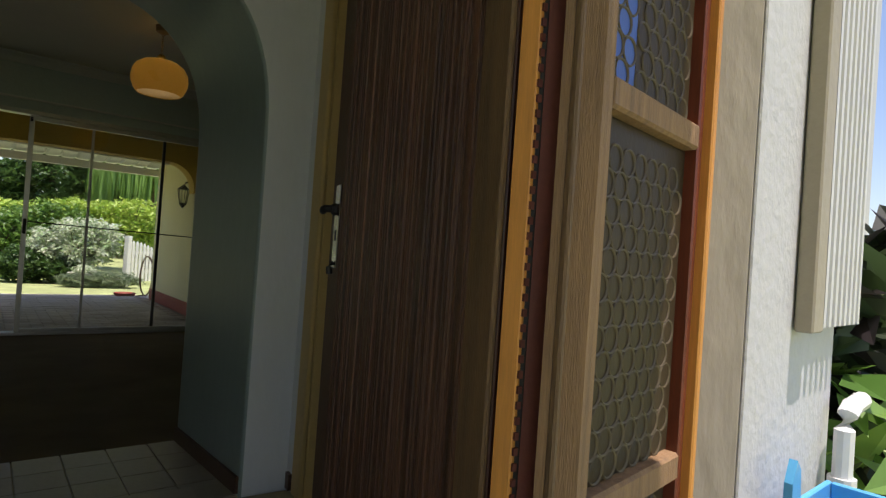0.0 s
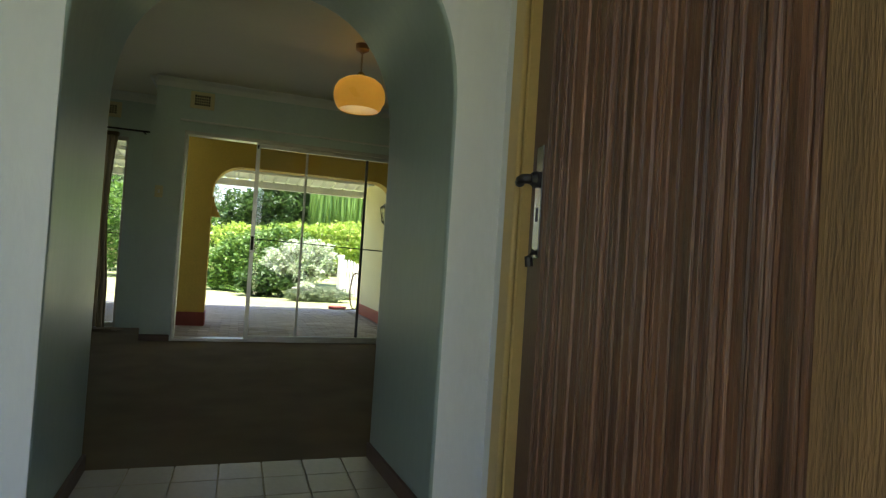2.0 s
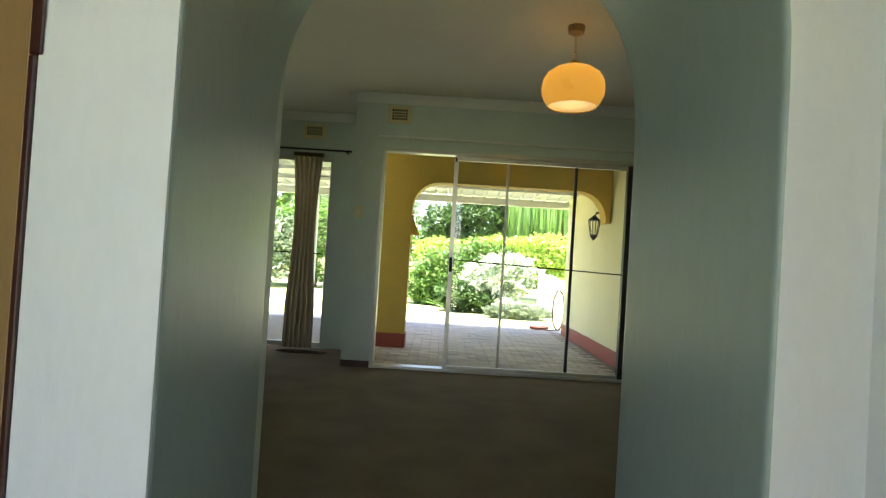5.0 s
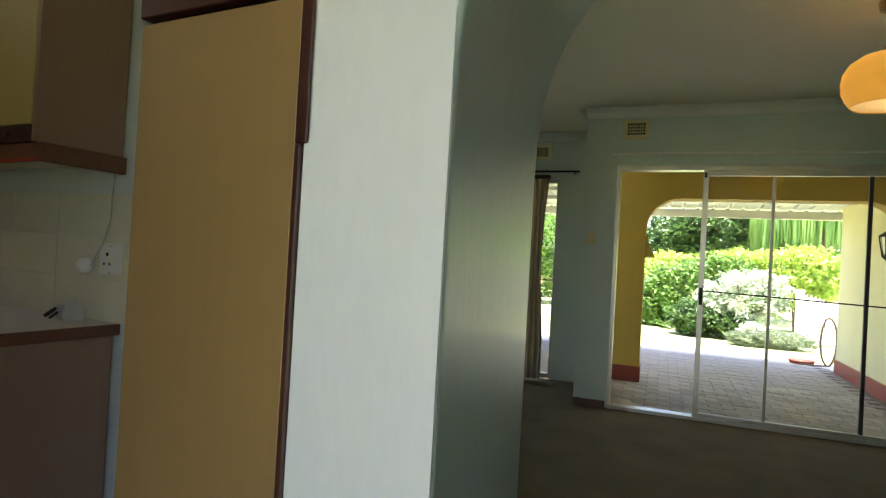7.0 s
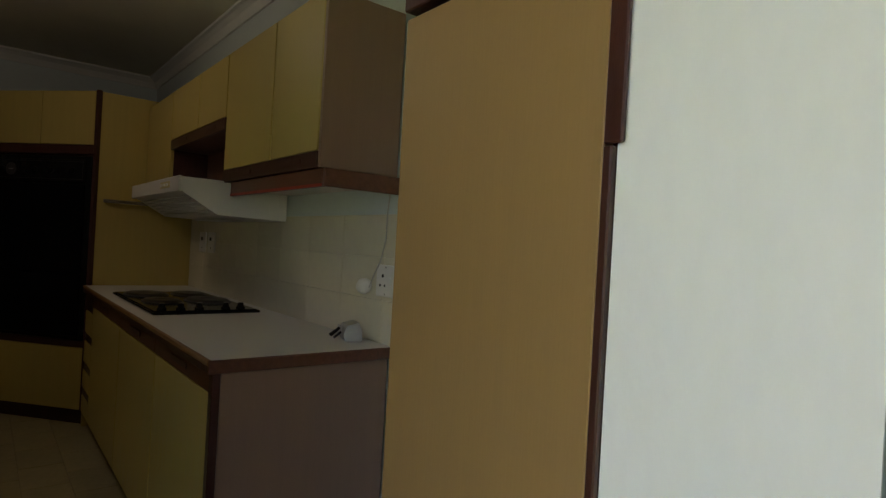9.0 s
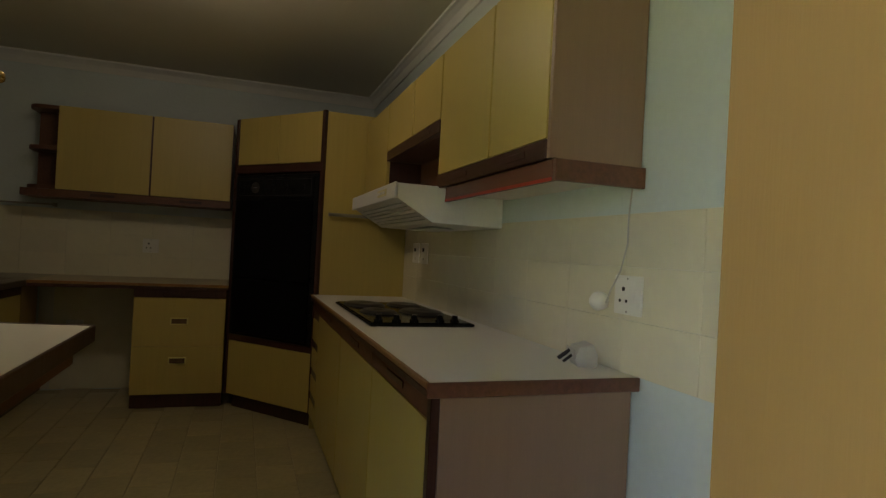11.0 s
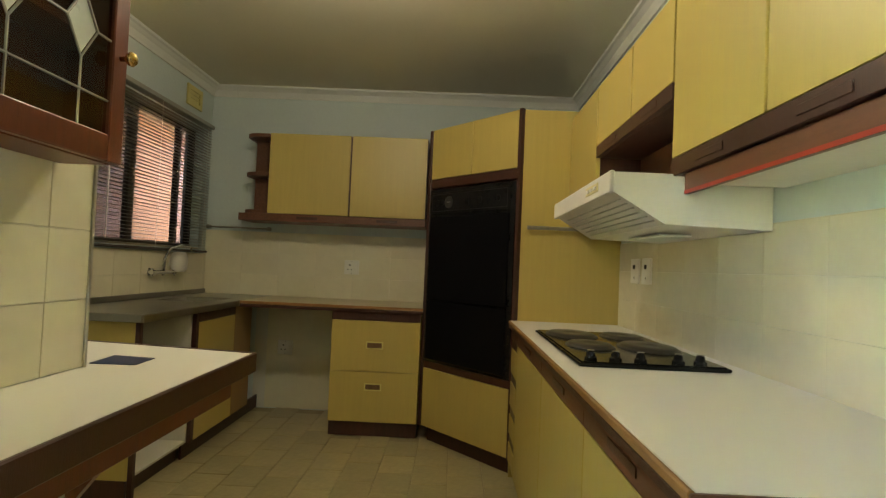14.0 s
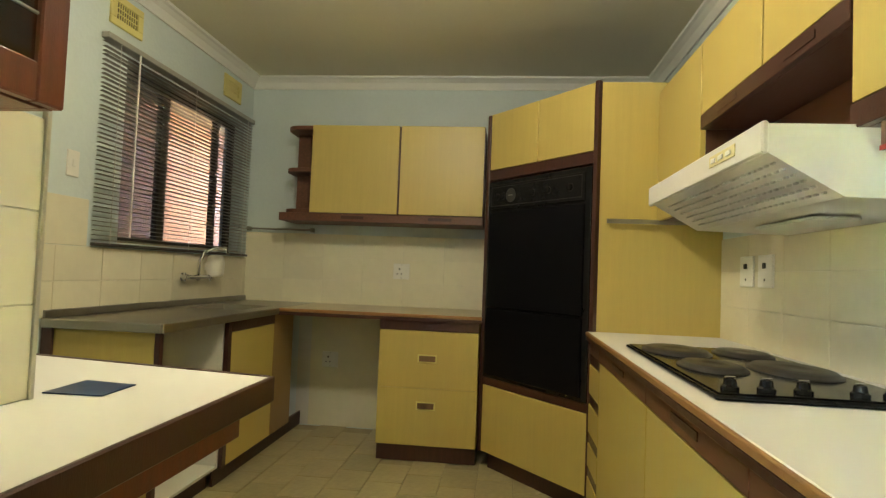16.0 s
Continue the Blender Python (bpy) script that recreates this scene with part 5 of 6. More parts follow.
# extractor hood
hd = thing("extractor_hood", pose(0, 0, 0), "white enamel extractor hood with slotted grille", "extractor hood")
part("body", extrude_profile([(2.262, 1.507), (2.262, 1.445), (2.42, 1.352), (2.745, 1.345), (2.745, 1.507)], "x", -3.508, -2.564), M_HOOD, hd)
part("front_panel", box(-3.522, -2.550, 2.246, 2.2615, 1.440, 1.510, 0.004), M_HOOD, hd)
part("control_plate", box(-2.86, -2.69, 2.243, 2.2455, 1.462, 1.492, 0.001), M_CREAM, hd, "pale control plate")
for k in range(3):
    part("slider", box(-2.84 + k * 0.05, -2.81 + k * 0.05, 2.239, 2.2425, 1.470, 1.482, 0.001), M_PLASTIC, hd)
gb = bmesh.new()
for r_ in range(6):
    yy = 2.285 + r_ * 0.021
    zz = 1.4455 - (yy - 2.262) * 0.589
    for k in range(26):
        xx = -3.40 + k * 0.032
        add_box(gb, xx, xx + 0.014, yy, yy + 0.006, zz - 0.009, zz - 0.004)
tagged(part("grille", gb, M_GRILLE, hd, "slotted grey grille"), kind="stuff")
part("lamp_cover", box(-3.2, -2.85, 2.50, 2.62, 1.335, 1.3445, 0.003), M_FROST, hd)


# ---- wall cabinets, north run ----
def wall_unit(x0, x1, z0, doors, label, depth=0.312, top=2.085, rail=0.055, material=M_LAM):
    t = thing("wall_cabinet", pose(x0, KY1 - depth, z0), label, "kitchen cabinet", "wall cabinets")
    w, h = x1 - x0, top - z0
    part("body", box(0.001, w - 0.001, 0.021, depth - 0.009, 0, h, 0.001), M_MAHO, t)
    part("rail", box(0.001, w - 0.001, -0.002, 0.0205, 0.0, rail, 0.002), M_MAHO, t)
    n = len(doors) - 1
    for i in range(n):
        a, b = doors[i] - x0 + 0.006, doors[i + 1] - x0 - 0.006
        part("door", box(a, b, 0.0, 0.0205, rail + 0.003, h, 0.0015), material, t)
        pull(min(0.16, (b - a) * 0.5), t, (a + b) / 2, -0.002, rail * 0.5)
    return t


near = wall_unit(-2.59, -1.645, 1.50, (-2.59, -2.05, -1.645), "two-door mustard laminate wall cabinet with dark rail")
part("end_panel", box(0.946, 0.965, 0.0, 0.303, 0.0, 0.585, 0.002), M_ENDP, near, "brown laminate end panel")
pel = thing("pelmet", pose(-2.505, KY1 - 0.312, 1.438), "mahogany light pelmet with a red strip under the cabinet", "pelmet")
part("front_board", box(0, 0.880, 0.010, 0.026, 0, 0.060, 0.002), M_MAHO_X, pel)
part("end_board", box(0.881, 0.900, 0.010, 0.303, 0, 0.060, 0.002), M_MAHO_X, pel)
part("underside", box(0, 0.880, 0.0265, 0.303, 0.030, 0.040, 0.001), M_INSIDE, pel, "white melamine underside")
part("red_strip", box(0.0, 0.880, 0.0085, 0.0098, 0.0, 0.010, 0), M_REDSTRIP, pel, "bright red tape strip")
wall_unit(-3.56, -2.592, 1.745, (-3.56, -3.03, -2.592), "two-door mustard wall cabinet above the hood")
bk = thing("hood_recess_panel", pose(-3.56, KY1 - 0.10, 1.512), "dark mahogany back panel above the extractor hood", "panel")
part("panel", box(0, 0.967, 0.0, 0.09, 0, 0.232, 0.001), M_MAHO_X, bk)
fil = thing("wall_cabinet", pose(-4.178, KY1 - 0.312, 1.45), "tall mustard wall cabinet beside the oven tower", "kitchen cabinet", "wall cabinets")
part("body", box(0.0, 0.616, 0.021, 0.303, 0, 0.635, 0.001), M_MAHO, fil)
part("door", box(0.002, 0.614, 0.0, 0.0205, 0.0, 0.635, 0.0015), M_LAM, fil)

# ---- corner oven tower ----
tower = thing("oven_tower", pose(-4.83, 1.59, 0), "mustard corner tower cabinet housing the oven", "kitchen cabinet")
inner = [(0.0, 0.0), (0.65, 0.555), (0.65, 1.164), (-0.665, 1.164), (-0.665, 0.0)]
part("body", prism([(0.0, 0.02), (0.62, 0.555), (0.62, 1.164), (-0.665, 1.164), (-0.665, 0.02)], 0.10, 2.138, 0.0), M_MAHO, tower)
part("side_panel", box(0.621, 0.65, 0.56, 1.164, 0.0, 2.138, 0.0015), M_LAM, tower, "plain mustard side panel")
part("kick_board", prism([(0.0, 0.06), (0.60, 0.575), (0.60, 0.65), (0.0, 0.14)], 0.0, 0.099), M_MAHO, tower)
FA = pose(0, 0, 0, 0, 0, math.degrees(math.atan2(0.555, 0.65)))


def fpart(name, x0, x1, y0, y1, z0, z1, material, label="", bevel=0.002):
    bm_ = box(x0, x1, y0, y1, z0, z1, bevel)
    bm_.transform(FA)
    return part(name, bm_, material, tower, label)


fpart("frame_post", 0.0, 0.030, -0.008, 0.02, 0.10, 2.138, M_MAHO)
fpart("frame_post", 0.845, 0.870, -0.008, 0.02, 0.10, 2.145, M_MAHO)
fpart("top_door", 0.034, 0.440, -0.006, 0.016, 1.795, 2.138, M_LAM)
fpart("top_door", 0.446, 0.842, -0.006, 0.016, 1.795, 2.138, M_LAM)
fpart("rail", 0.031, 0.844, -0.004, 0.016, 1.732, 1.792, M_MAHO)
fpart("rail", 0.031, 0.844, -0.004, 0.016, 0.500, 0.545, M_MAHO)
fpart("low_door", 0.031, 0.844, -0.006, 0.016, 0.105, 0.497, M_LAM, "plain mustard flap below the oven")
oven = thing("built_in_oven", tower.matrix_basis @ FA @ pose(0.034, -0.012, 0.548), "black glass built-in oven with a control panel", "oven")
part("casing", box(0.0, 0.808, 0.0, 0.03, 0.0, 1.170, 0.004), M_ENAMEL, oven)
dr = part("oven_door", box(0.03, 0.775, -0.016, -0.0005, 0.42, 0.985, 0.005), M_BLACK, oven, "black glass door")
part("lower_door", box(0.03, 0.775, -0.016, -0.0005, 0.02, 0.412, 0.005), M_BLACK, oven)
cp = part("control_panel", box(0.03, 0.775, -0.012, -0.0005, 1.0, 1.145, 0.003), M_ENAMEL, oven, "black control panel with chrome trim")
for a_ in ((0.045, 0.76, 1.130, 1.134), (0.045, 0.76, 1.018, 1.022)):
    part("trim_line", box(a_[0], a_[1], -0.014, -0.0125, a_[2], a_[3], 0), M_IRON, cp)
for a_ in (0.045, 0.756):
    part("trim_line", box(a_, a_ + 0.004, -0.014, -0.0125, 1.0225, 1.1295, 0), M_IRON, cp)
ck = part("clock", lathe([(0.040, 0.0), (0.040, 0.004), (0.036, 0.006), (0.001, 0.006)], 24), M_PLATE, cp, "small dark clock dial")
ck.matrix_basis = pose(0.22, -0.0125, 1.075, 90, 0, 0)
part("clock_pointer", box(0.205, 0.24, -0.0195, -0.0187, 1.073, 1.077, 0), M_SLAT, cp)
for x in (0.10, 0.15, 0.40, 0.52, 0.68):
    kb = part("knob", lathe([(0.018, 0), (0.018, 0.012), (0.014, 0.020), (0.001, 0.021)], 16), M_ENAMEL, cp)
    kb.matrix_basis = pose(x, -0.0125, 1.075, 90, 0, 0)
    part("knob_ring", lathe([(0.021, 0), (0.021, 0.002), (0.019, 0.002)], 16), M_IRON, cp).matrix_basis = pose(x, -0.0124, 1.075, 90, 0, 0)
tr = thing("towel_rail", pose(-4.178, 2.20, 1.432), "short steel towel rail on the tower's side", "towel rail", "towel rails")
part("bar", box(0.025, 0.035, 0.0, 0.52, 0.0, 0.022, 0.002), M_STEEL, tr)
for y in (0.01, 0.49):
    part("bracket", box(0.0, 0.0248, y, y + 0.02, 0.004, 0.018, 0.002), M_STEEL, tr)

# ---- west end: drawers, worktop, wall cabinet ----
dw = thing("drawer_cabinet", pose(-4.81, 0.958, 0), "mustard two-drawer floor cabinet with dark kick board", "kitchen cabinet", "floor cabinets")
part("body", box(-0.66, -0.021, 0.0, 0.618, 0.10, 0.858, 0.001), M_LAM, dw)
part("kick_board", box(-0.66, -0.03, 0.004, 0.615, 0.0, 0.099, 0.001), M_MAHO, dw)
part("rail", box(-0.0205, 0.002, 0.002, 0.616, 0.800, 0.858, 0.002), M_MAHO, dw)
pull(0.16, dw, 0.0025, 0.32, 0.832, "y")
for z0, z1 in ((0.103, 0.448), (0.450, 0.796)):
    d = part("drawer_front", box(-0.0205, 0.0, 0.003, 0.615, z0, z1, 0.0015), M_LAM, dw)
    zc = z1 - 0.165 if z0 > 0.4 else 0.345
    hd_ = part("cup_handle", box(0.0005, 0.006, 0.245, 0.365, zc - 0.026, zc + 0.026, 0.002), M_YPLASTIC, d, "cream recessed cup handle")
    # flat dark plate on the handle imitates the shade inside its cup
    part("hollow", box(0.0065, 0.008, 0.255, 0.355, zc - 0.017, zc + 0.017, 0), M_DOORF, hd_)
wk = thing("worktop", pose(0, 0, 0), "beige laminate worktop along the end wall", "worktop")
part("slab", box(KX0 + 0.002, -4.805, 0.31, 1.588, 0.864, 0.90, 0.002), M_TOPB, wk)
part("edge_strip", box(-4.8045, -4.790, 0.31, 1.588, 0.880, 0.90, 0.003), M_OAKEDGE, wk, "thin oak lipping")
part("under_rail", box(-4.8045, -4.792, 0.31, 1.588, 0.858, 0.8795, 0.002), M_MAHO, wk, "dark mahogany rail")
wc = thing("wall_cabinet", pose(-5.15, 0.348, 1.485), "two-door mustard wall cabinet with rounded end shelves", "kitchen cabinet", "wall cabinets")
part("body", box(-0.342, -0.021, 0.0, 1.21, 0.04, 0.67, 0.001), M_MAHO, wc)
part("rail", box(-0.34, 0.002, -0.21, 1.21, 0.0, 0.055, 0.002), M_MAHO_X, wc)
for a_, b_ in ((0.006, 0.620), (0.634, 1.205)):
    part("door", box(-0.0205, 0.0, a_, b_, 0.060, 0.67, 0.0015), M_LAM, wc)
    pull(0.16, wc, 0.0025, (a_ + b_) / 2, 0.03, "y")
for z in (0.057, 0.345, 0.642):
    arc = [(-0.342, -0.001), (-0.342, -0.20)] + [(-0.12 + 0.10 * math.sin(a_ * math.pi / 12), -0.10 - 0.10 * math.cos(a_ * math.pi / 12)) for a_ in range(7)] + [(-0.02, -0.001)]
    part("round_shelf", prism(arc, z, z + 0.028, 0.002), M_MAHO_X, wc)
part("shelf_back", box(-0.3415, -0.20, -0.165, -0.0015, 0.0855, 0.6415, 0), M_MAHO_X, wc)
tr2 = thing("towel_rail", pose(KX0 + 0.008, -0.23, 1.43), "thin steel towel rail on the end wall", "towel rail", "towel rails")
part("bar", tube([(0.045, 0.0, 0.01), (0.045, 0.52, 0.01)], 0.007, 8), M_STEEL, tr2)
for y in (0.012, 0.505):
    part("bracket", box(0.0, 0.044, y - 0.012, y + 0.012, -0.005, 0.025, 0.002), M_STEEL, tr2)
R90 = pose(0, 0, 0, 0, 0, 90)
socket(Matrix.Translation((KX0 + 0.008, 0.90, 1.10)) @ R90, 0.12, 0.115, "white wall socket above the end worktop", ((0.045, 0.075, 0.007), (0.030, 0.040, 0.005), (0.060, 0.040, 0.005)), (0.09, 0.055))
socket(Matrix.Translation((KX0 + 0.002, 0.39, 0.43)) @ R90, 0.12, 0.115, "white wall socket in the appliance space", ((0.045, 0.075, 0.007), (0.030, 0.040, 0.005), (0.060, 0.040, 0.005)), (0.09, 0.055))
structure("wall_nook", box(KX0 + 0.0005, KX0 + 0.0018, 0.20, 0.96, 0.0, 0.863, 0), M_INSIDE, "white wall of the empty appliance space", "wall")

# ---- sink run under the window ----
sk = thing("kitchen_sink", pose(0, 0, 0), "stainless steel sink top with a round-cornered bowl", "sink")
bm = bmesh.new()
SX0, SX1, SY0, SY1 = KX0 + 0.002, -3.56, KY0 + 0.008, 0.305
BX0, BX1, BY0, BY1 = -4.95, -4.50, -0.13, 0.21
for c in ((SX0, BX0, SY0, SY1), (BX1, SX1, SY0, SY1), (BX0, BX1, SY0, BY0), (BX0, BX1, BY1, SY1)):
    add_box(bm, c[0], c[1], c[2], c[3], 0.885, 0.900)
part("steel_sheet", bm, M_STEEL, sk)
part("front_fold", box(SX0, SX1 + 0.012, SY1 + 0.0005, SY1 + 0.012, 0.862, 0.902, 0.004), M_STEEL, sk)
part("end_fold", box(SX1 + 0.0005, SX1 + 0.012, SY0, SY1, 0.862, 0.902, 0.004), M_STEEL, sk)
part("upstand", box(SX0, SX1, SY0, SY0 + 0.012, 0.9005, 0.935, 0.003), M_STEEL, sk)
bm = bmesh.new()
tops = [(BX0, BY0, 0.899), (BX1, BY0, 0.899), (BX1, BY1, 0.899), (BX0, BY1, 0.899)]
a_ = [bm.verts.new(p) for p in tops]
b_ = [bm.verts.new((p[0] * 0.9 + (BX0 + BX1) * 0.05, p[1] * 0.88 + (BY0 + BY1) * 0.06, 0.75)) for p in tops]
for i in range(4):
    bm.faces.new((a_[i], b_[i], b_[(i + 1) % 4], a_[(i + 1) % 4]))
bm.faces.new(b_)
part("bowl", bm, M_STEEL, sk)
part("drain", lathe([(0.04, 0.751), (0.035, 0.756), (0.001, 0.754)], 20), M_CHROME, sk).location = (-4.72, 0.04, 0)
sc = thing("sink_cabinet", pose(0, 0, 0), "mustard sink cabinet with an open white bay", "kitchen cabinet", "floor cabinets")
part("end_panel", box(-3.60, -3.575, SY0, 0.265, 0.10, 0.862, 0.0015), M_LAM, sc, "plain mustard end panel")
part("end_edge", box(-3.60, -3.572, 0.2655, 0.290, 0.0, 0.862, 0.002), M_MAHO, sc)
part("wall_edge", box(-3.574, -3.558, SY0, SY0 + 0.05, 0.0, 0.90, 0.002), M_MAHO, sc)
part("end_kick", box(-3.60, -3.58, SY0, 0.25, 0.0, 0.099, 0.001), M_MAHO, sc)
part("bay_back", box(-4.19, -3.602, SY0, SY0 + 0.015, 0.10, 0.862, 0), M_INSIDE, sc)
part("bay_side", box(-4.195, -4.18, SY0 + 0.016, 0.262, 0.10, 0.862, 0.001), M_INSIDE, sc, "white melamine bay side")
part("bay_floor", box(-4.179, -3.602, SY0 + 0.016, 0.262, 0.10, 0.115, 0.001), M_INSIDE, sc)
part("bay_kick", box(-4.179, -3.602, 0.20, 0.215, 0.0, 0.099, 0.001), M_MAHO, sc)
part("body", box(-5.12, -4.196, SY0, 0.265, 0.10, 0.740, 0.001), M_LAM, sc)
part("door_post", box(-4.225, -4.185, 0.2655, 0.290, 0.10, 0.862, 0.002), M_MAHO, sc)
part("door", box(-4.80, -4.23, 0.268, 0.288, 0.105, 0.800, 0.0015), M_LAM, sc, "plain mustard door")
part("rail", box(-4.80, -4.23, 0.266, 0.290, 0.803, 0.860, 0.002), M_MAHO, sc)
part("corner_panel", box(-5.13, -4.803, 0.268, 0.288, 0.105, 0.862, 0.0015), M_TAN, sc)
part("kick_board", box(-5.49, -4.19, 0.225, 0.24, 0.0, 0.099, 0.001), M_MAHO, sc)
tap = thing("wall_mixer_tap", pose(-4.72, KY0 + 0.008, 1.075), "chrome wall mixer tap with a swan-neck spout", "tap")
part("bridge", tube([(-0.12, 0.05, 0), (0.12, 0.05, 0)], 0.013, 10), M_CHROME, tap)
for x in (-0.09, 0.09):
    part("inlet", tube([(x, 0.0, 0), (x, 0.05, 0)], 0.012, 10), M_CHROME, tap)
    part("wall_flange", lathe([(0.028, 0), (0.024, 0.008), (0.012, 0.012)], 16), M_CHROME, tap).matrix_basis = pose(x, 0.0005, 0, -90, 0, 0)
for x, s_ in ((-0.15, -1), (0.15, 1)):
    h_ = part("cross_handle", tube([(x - 0.03 * s_, 0.05, 0), (x + 0.01 * s_, 0.05, 0)], 0.016, 10), M_CHROME, tap)
    part("grip", tube([(x, 0.05, -0.026), (x, 0.05, 0.026)], 0.007, 8), M_CHROME, h_)
    part("grip", tube([(x, 0.024, 0), (x, 0.076, 0)], 0.007, 8), M_CHROME, h_)
part("spout", tube([(0, 0.05, 0.01), (0, 0.055, 0.10), (-0.01, 0.09, 0.165), (-0.03, 0.15, 0.19), (-0.045, 0.20, 0.185), (-0.05, 0.215, 0.15)], 0.010, 10), M_CHROME, tap, "", True)
fl = thing("water_filter", pose(-4.90, KY0 + 0.075, 1.075), "small white soap holder fixed beside the tap", "soap holder")
part("cup", lathe([(0.035, 0.0), (0.055, 0.02), (0.060, 0.09), (0.050, 0.13), (0.03, 0.145)], 20), M_PLASTIC, fl, "", True)
part("bracket", box(-0.02, 0.02, -0.066, -0.045, 0.04, 0.09, 0.003), M_PLASTIC, fl)

# ---- window and venetian blind ----
kw = thing("window_4", pose(WX0, KY0, WZ0), "dark-framed kitchen window with three lights", "window", kind="structure")
WW, WH = WX1 - WX0, WZ1 - WZ0
for x0, x1 in ((0.0, 0.04), (0.225, 0.265), (0.83, 0.90), (WW - 0.04, WW)):
    part("frame_post", box(x0, x1, -0.11, -0.07, 0.0, WH, 0.003), M_BRONZE, kw)
for z0, z1 in ((0.0, 0.04), (WH - 0.04, WH)):
    part("frame_rail", box(0.041, WW - 0.041, -0.108, -0.072, z0, z1, 0.003), M_BRONZE, kw)
for x0, x1, m_ in ((0.041, 0.224, M_BLUEPANE), (0.266, 0.829, M_GLASS), (0.901, WW - 0.041, M_MAUVE)):
    g = part("pane", box(x0, x1, -0.094, -0.089, 0.041, WH - 0.041, 0), m_, kw)
    g.visible_shadow = False
part("window_sill", box(0.0, WW, -0.069, -0.001, -0.004, 0.012, 0.003), M_TILE, kw)
vb = thing("venetian_blind", pose(-5.44, KY0 + 0.004, 1.225), "grey slatted venetian blind hanging over the window", "blind")
VW = 1.63
part("head_rail", box(0.0, VW, 0.002, 0.045, 1.0, 1.03, 0.003), M_SLAT, vb)
part("bottom_rail", box(0.0, VW, 0.008, 0.038, 0.0, 0.016, 0.003), M_BRONZE, vb)
bm = bmesh.new()
rows_ = []
for k in range(5):
    f_ = k / 4 - 0.5
    rows_.append([bm.verts.new((x, 0.025 * f_, 0.003 * (1 - 4 * f_ * f_) - 0.005 * f_)) for x in (0.0, VW)])
for a_, b_ in zip(rows_, rows_[1:]):
    bm.faces.new((a_[0], a_[1], b_[1], b_[0]))
slat_me = bpy.data.meshes.new("slat")
bm.to_mesh(slat_me)
bm.free()
slat_me.materials.append(M_SLAT)
for k in range(44):
    ob = new("slat", slat_me)
    ob.parent = vb
    ob.matrix_basis = pose(0, 0.023, 0.030 + 0.0222 * k, rng.uniform(12, 18), rng.uniform(-0.12, 0.12), 0)
for x in (0.10, 0.82, VW - 0.10):
    part("ladder_cord", tube([(x, 0.038, 0.01), (x, 0.038, 1.0)], 0.0015, 5), M_PLASTIC, vb)
part("tilt_wand", tube([(VW - 0.24, 0.045, 1.0), (VW - 0.23, 0.05, 0.5), (VW - 0.23, 0.05, 0.05)], 0.005, 6), M_PLASTIC, vb)
# end, gate, side and roof are unseen, added to dim light behind the window
structure("wall_light_stop_end", box(-3.3, -3.2, -1.999, KY0 - 0.151, -0.3, 2.80, 0), M_PEACH, "unseen peach end wall added to keep sky light off the window", "wall")
structure("wall_light_stop_gate", box(-10.5, -10.4, -1.999, -0.40, -0.3, 2.775, 0), M_PEACH, "unseen peach wall added to leave only a thin slit of light", "wall")
structure("wall_light_stop_side", box(-10.5, -5.71, -0.44, -0.401, -0.3, 2.839, 0), M_PEACH, "unseen peach house-side wall added to keep light out of the passage", "wall")
structure("ceiling_light_stop", box(-10.5, -3.2, -2.2, -0.951, 2.84, 2.93, 0), M_CEIL, "unseen cream roof added to darken the view outside the window", "ceiling")
structure("wall_passage", box(-10.5, -3.2, -2.2, -2.0, -0.3, 2.839, 0), M_PEACH, "peach painted neighbouring wall outside the kitchen window", "wall")
R180 = pose(0, 0, 0, 0, 0, 180)
air_vent("air_vent", Matrix.Translation((-3.86, KY0, 2.325)) @ R180, 0.25, 0.155, "yellowed louvred wall vent above the window", M_YPLASTIC, 9, 3)
air_vent("air_vent", Matrix.Translation((-5.02, KY0, 2.325)) @ R180, 0.25, 0.155, "yellowed closed wall vent near the corner", M_YPLASTIC, 1, 3, M_YPLASTIC)
s_ = thing("light_switch", pose(-3.72, KY0, 1.53), "cream light switch beside the blind", "light switch")
part("plate", box(0, 0.075, 0, 0.009, 0, 0.12, 0.003), M_PLASTIC, s_)
part("rocker", box(0.028, 0.047, 0.0095, 0.014, 0.045, 0.08, 0.002), M_PLASTIC, s_)

# ---- breakfast counter and glazed cabinet ----
bc = thing("breakfast_counter", pose(0, 0, 0), "white topped breakfast counter with a dark timber edge", "counter")
part("top", prism([(-2.588, 1.172), (-1.02, 1.172), (-1.02, 0.852), (-2.258, 0.852), (-2.258, 0.36), (-2.72, 0.36)], 0.872, 0.900), M_TOP, bc)
part("front_edge", box(-2.600, -1.0205, 1.1725, 1.184, 0.842, 0.902, 0.003), M_MAHO, bc)
part("end_edge", prism([(-2.600, 1.172), (-2.5885, 1.172), (-2.7205, 0.36), (-2.732, 0.36)], 0.842, 0.902), M_MAHO, bc)
part("east_edge", box(-1.0195, -1.008, 0.852, 1.184, 0.842, 0.902, 0.003), M_MAHO, bc)
part("apron", box(-2.53, -1.05, 1.115, 1.135, 0.775, 0.871, 0.002), M_GWOOD, bc, "red-brown timber apron rail")
part("apron", box(-2.53, -2.51, 0.86, 1.114, 0.775, 0.871, 0.002), M_GWOOD, bc)
part("bracket", extrude_profile([(0.853, 0.871), (1.1, 0.871), (0.853, 0.55)], "x", -1.6, -1.57), M_GWOOD, bc)
part("bracket", extrude_profile([(0.853, 0.871), (1.1, 0.871), (0.853, 0.55)], "x", -2.25, -2.22), M_GWOOD, bc)
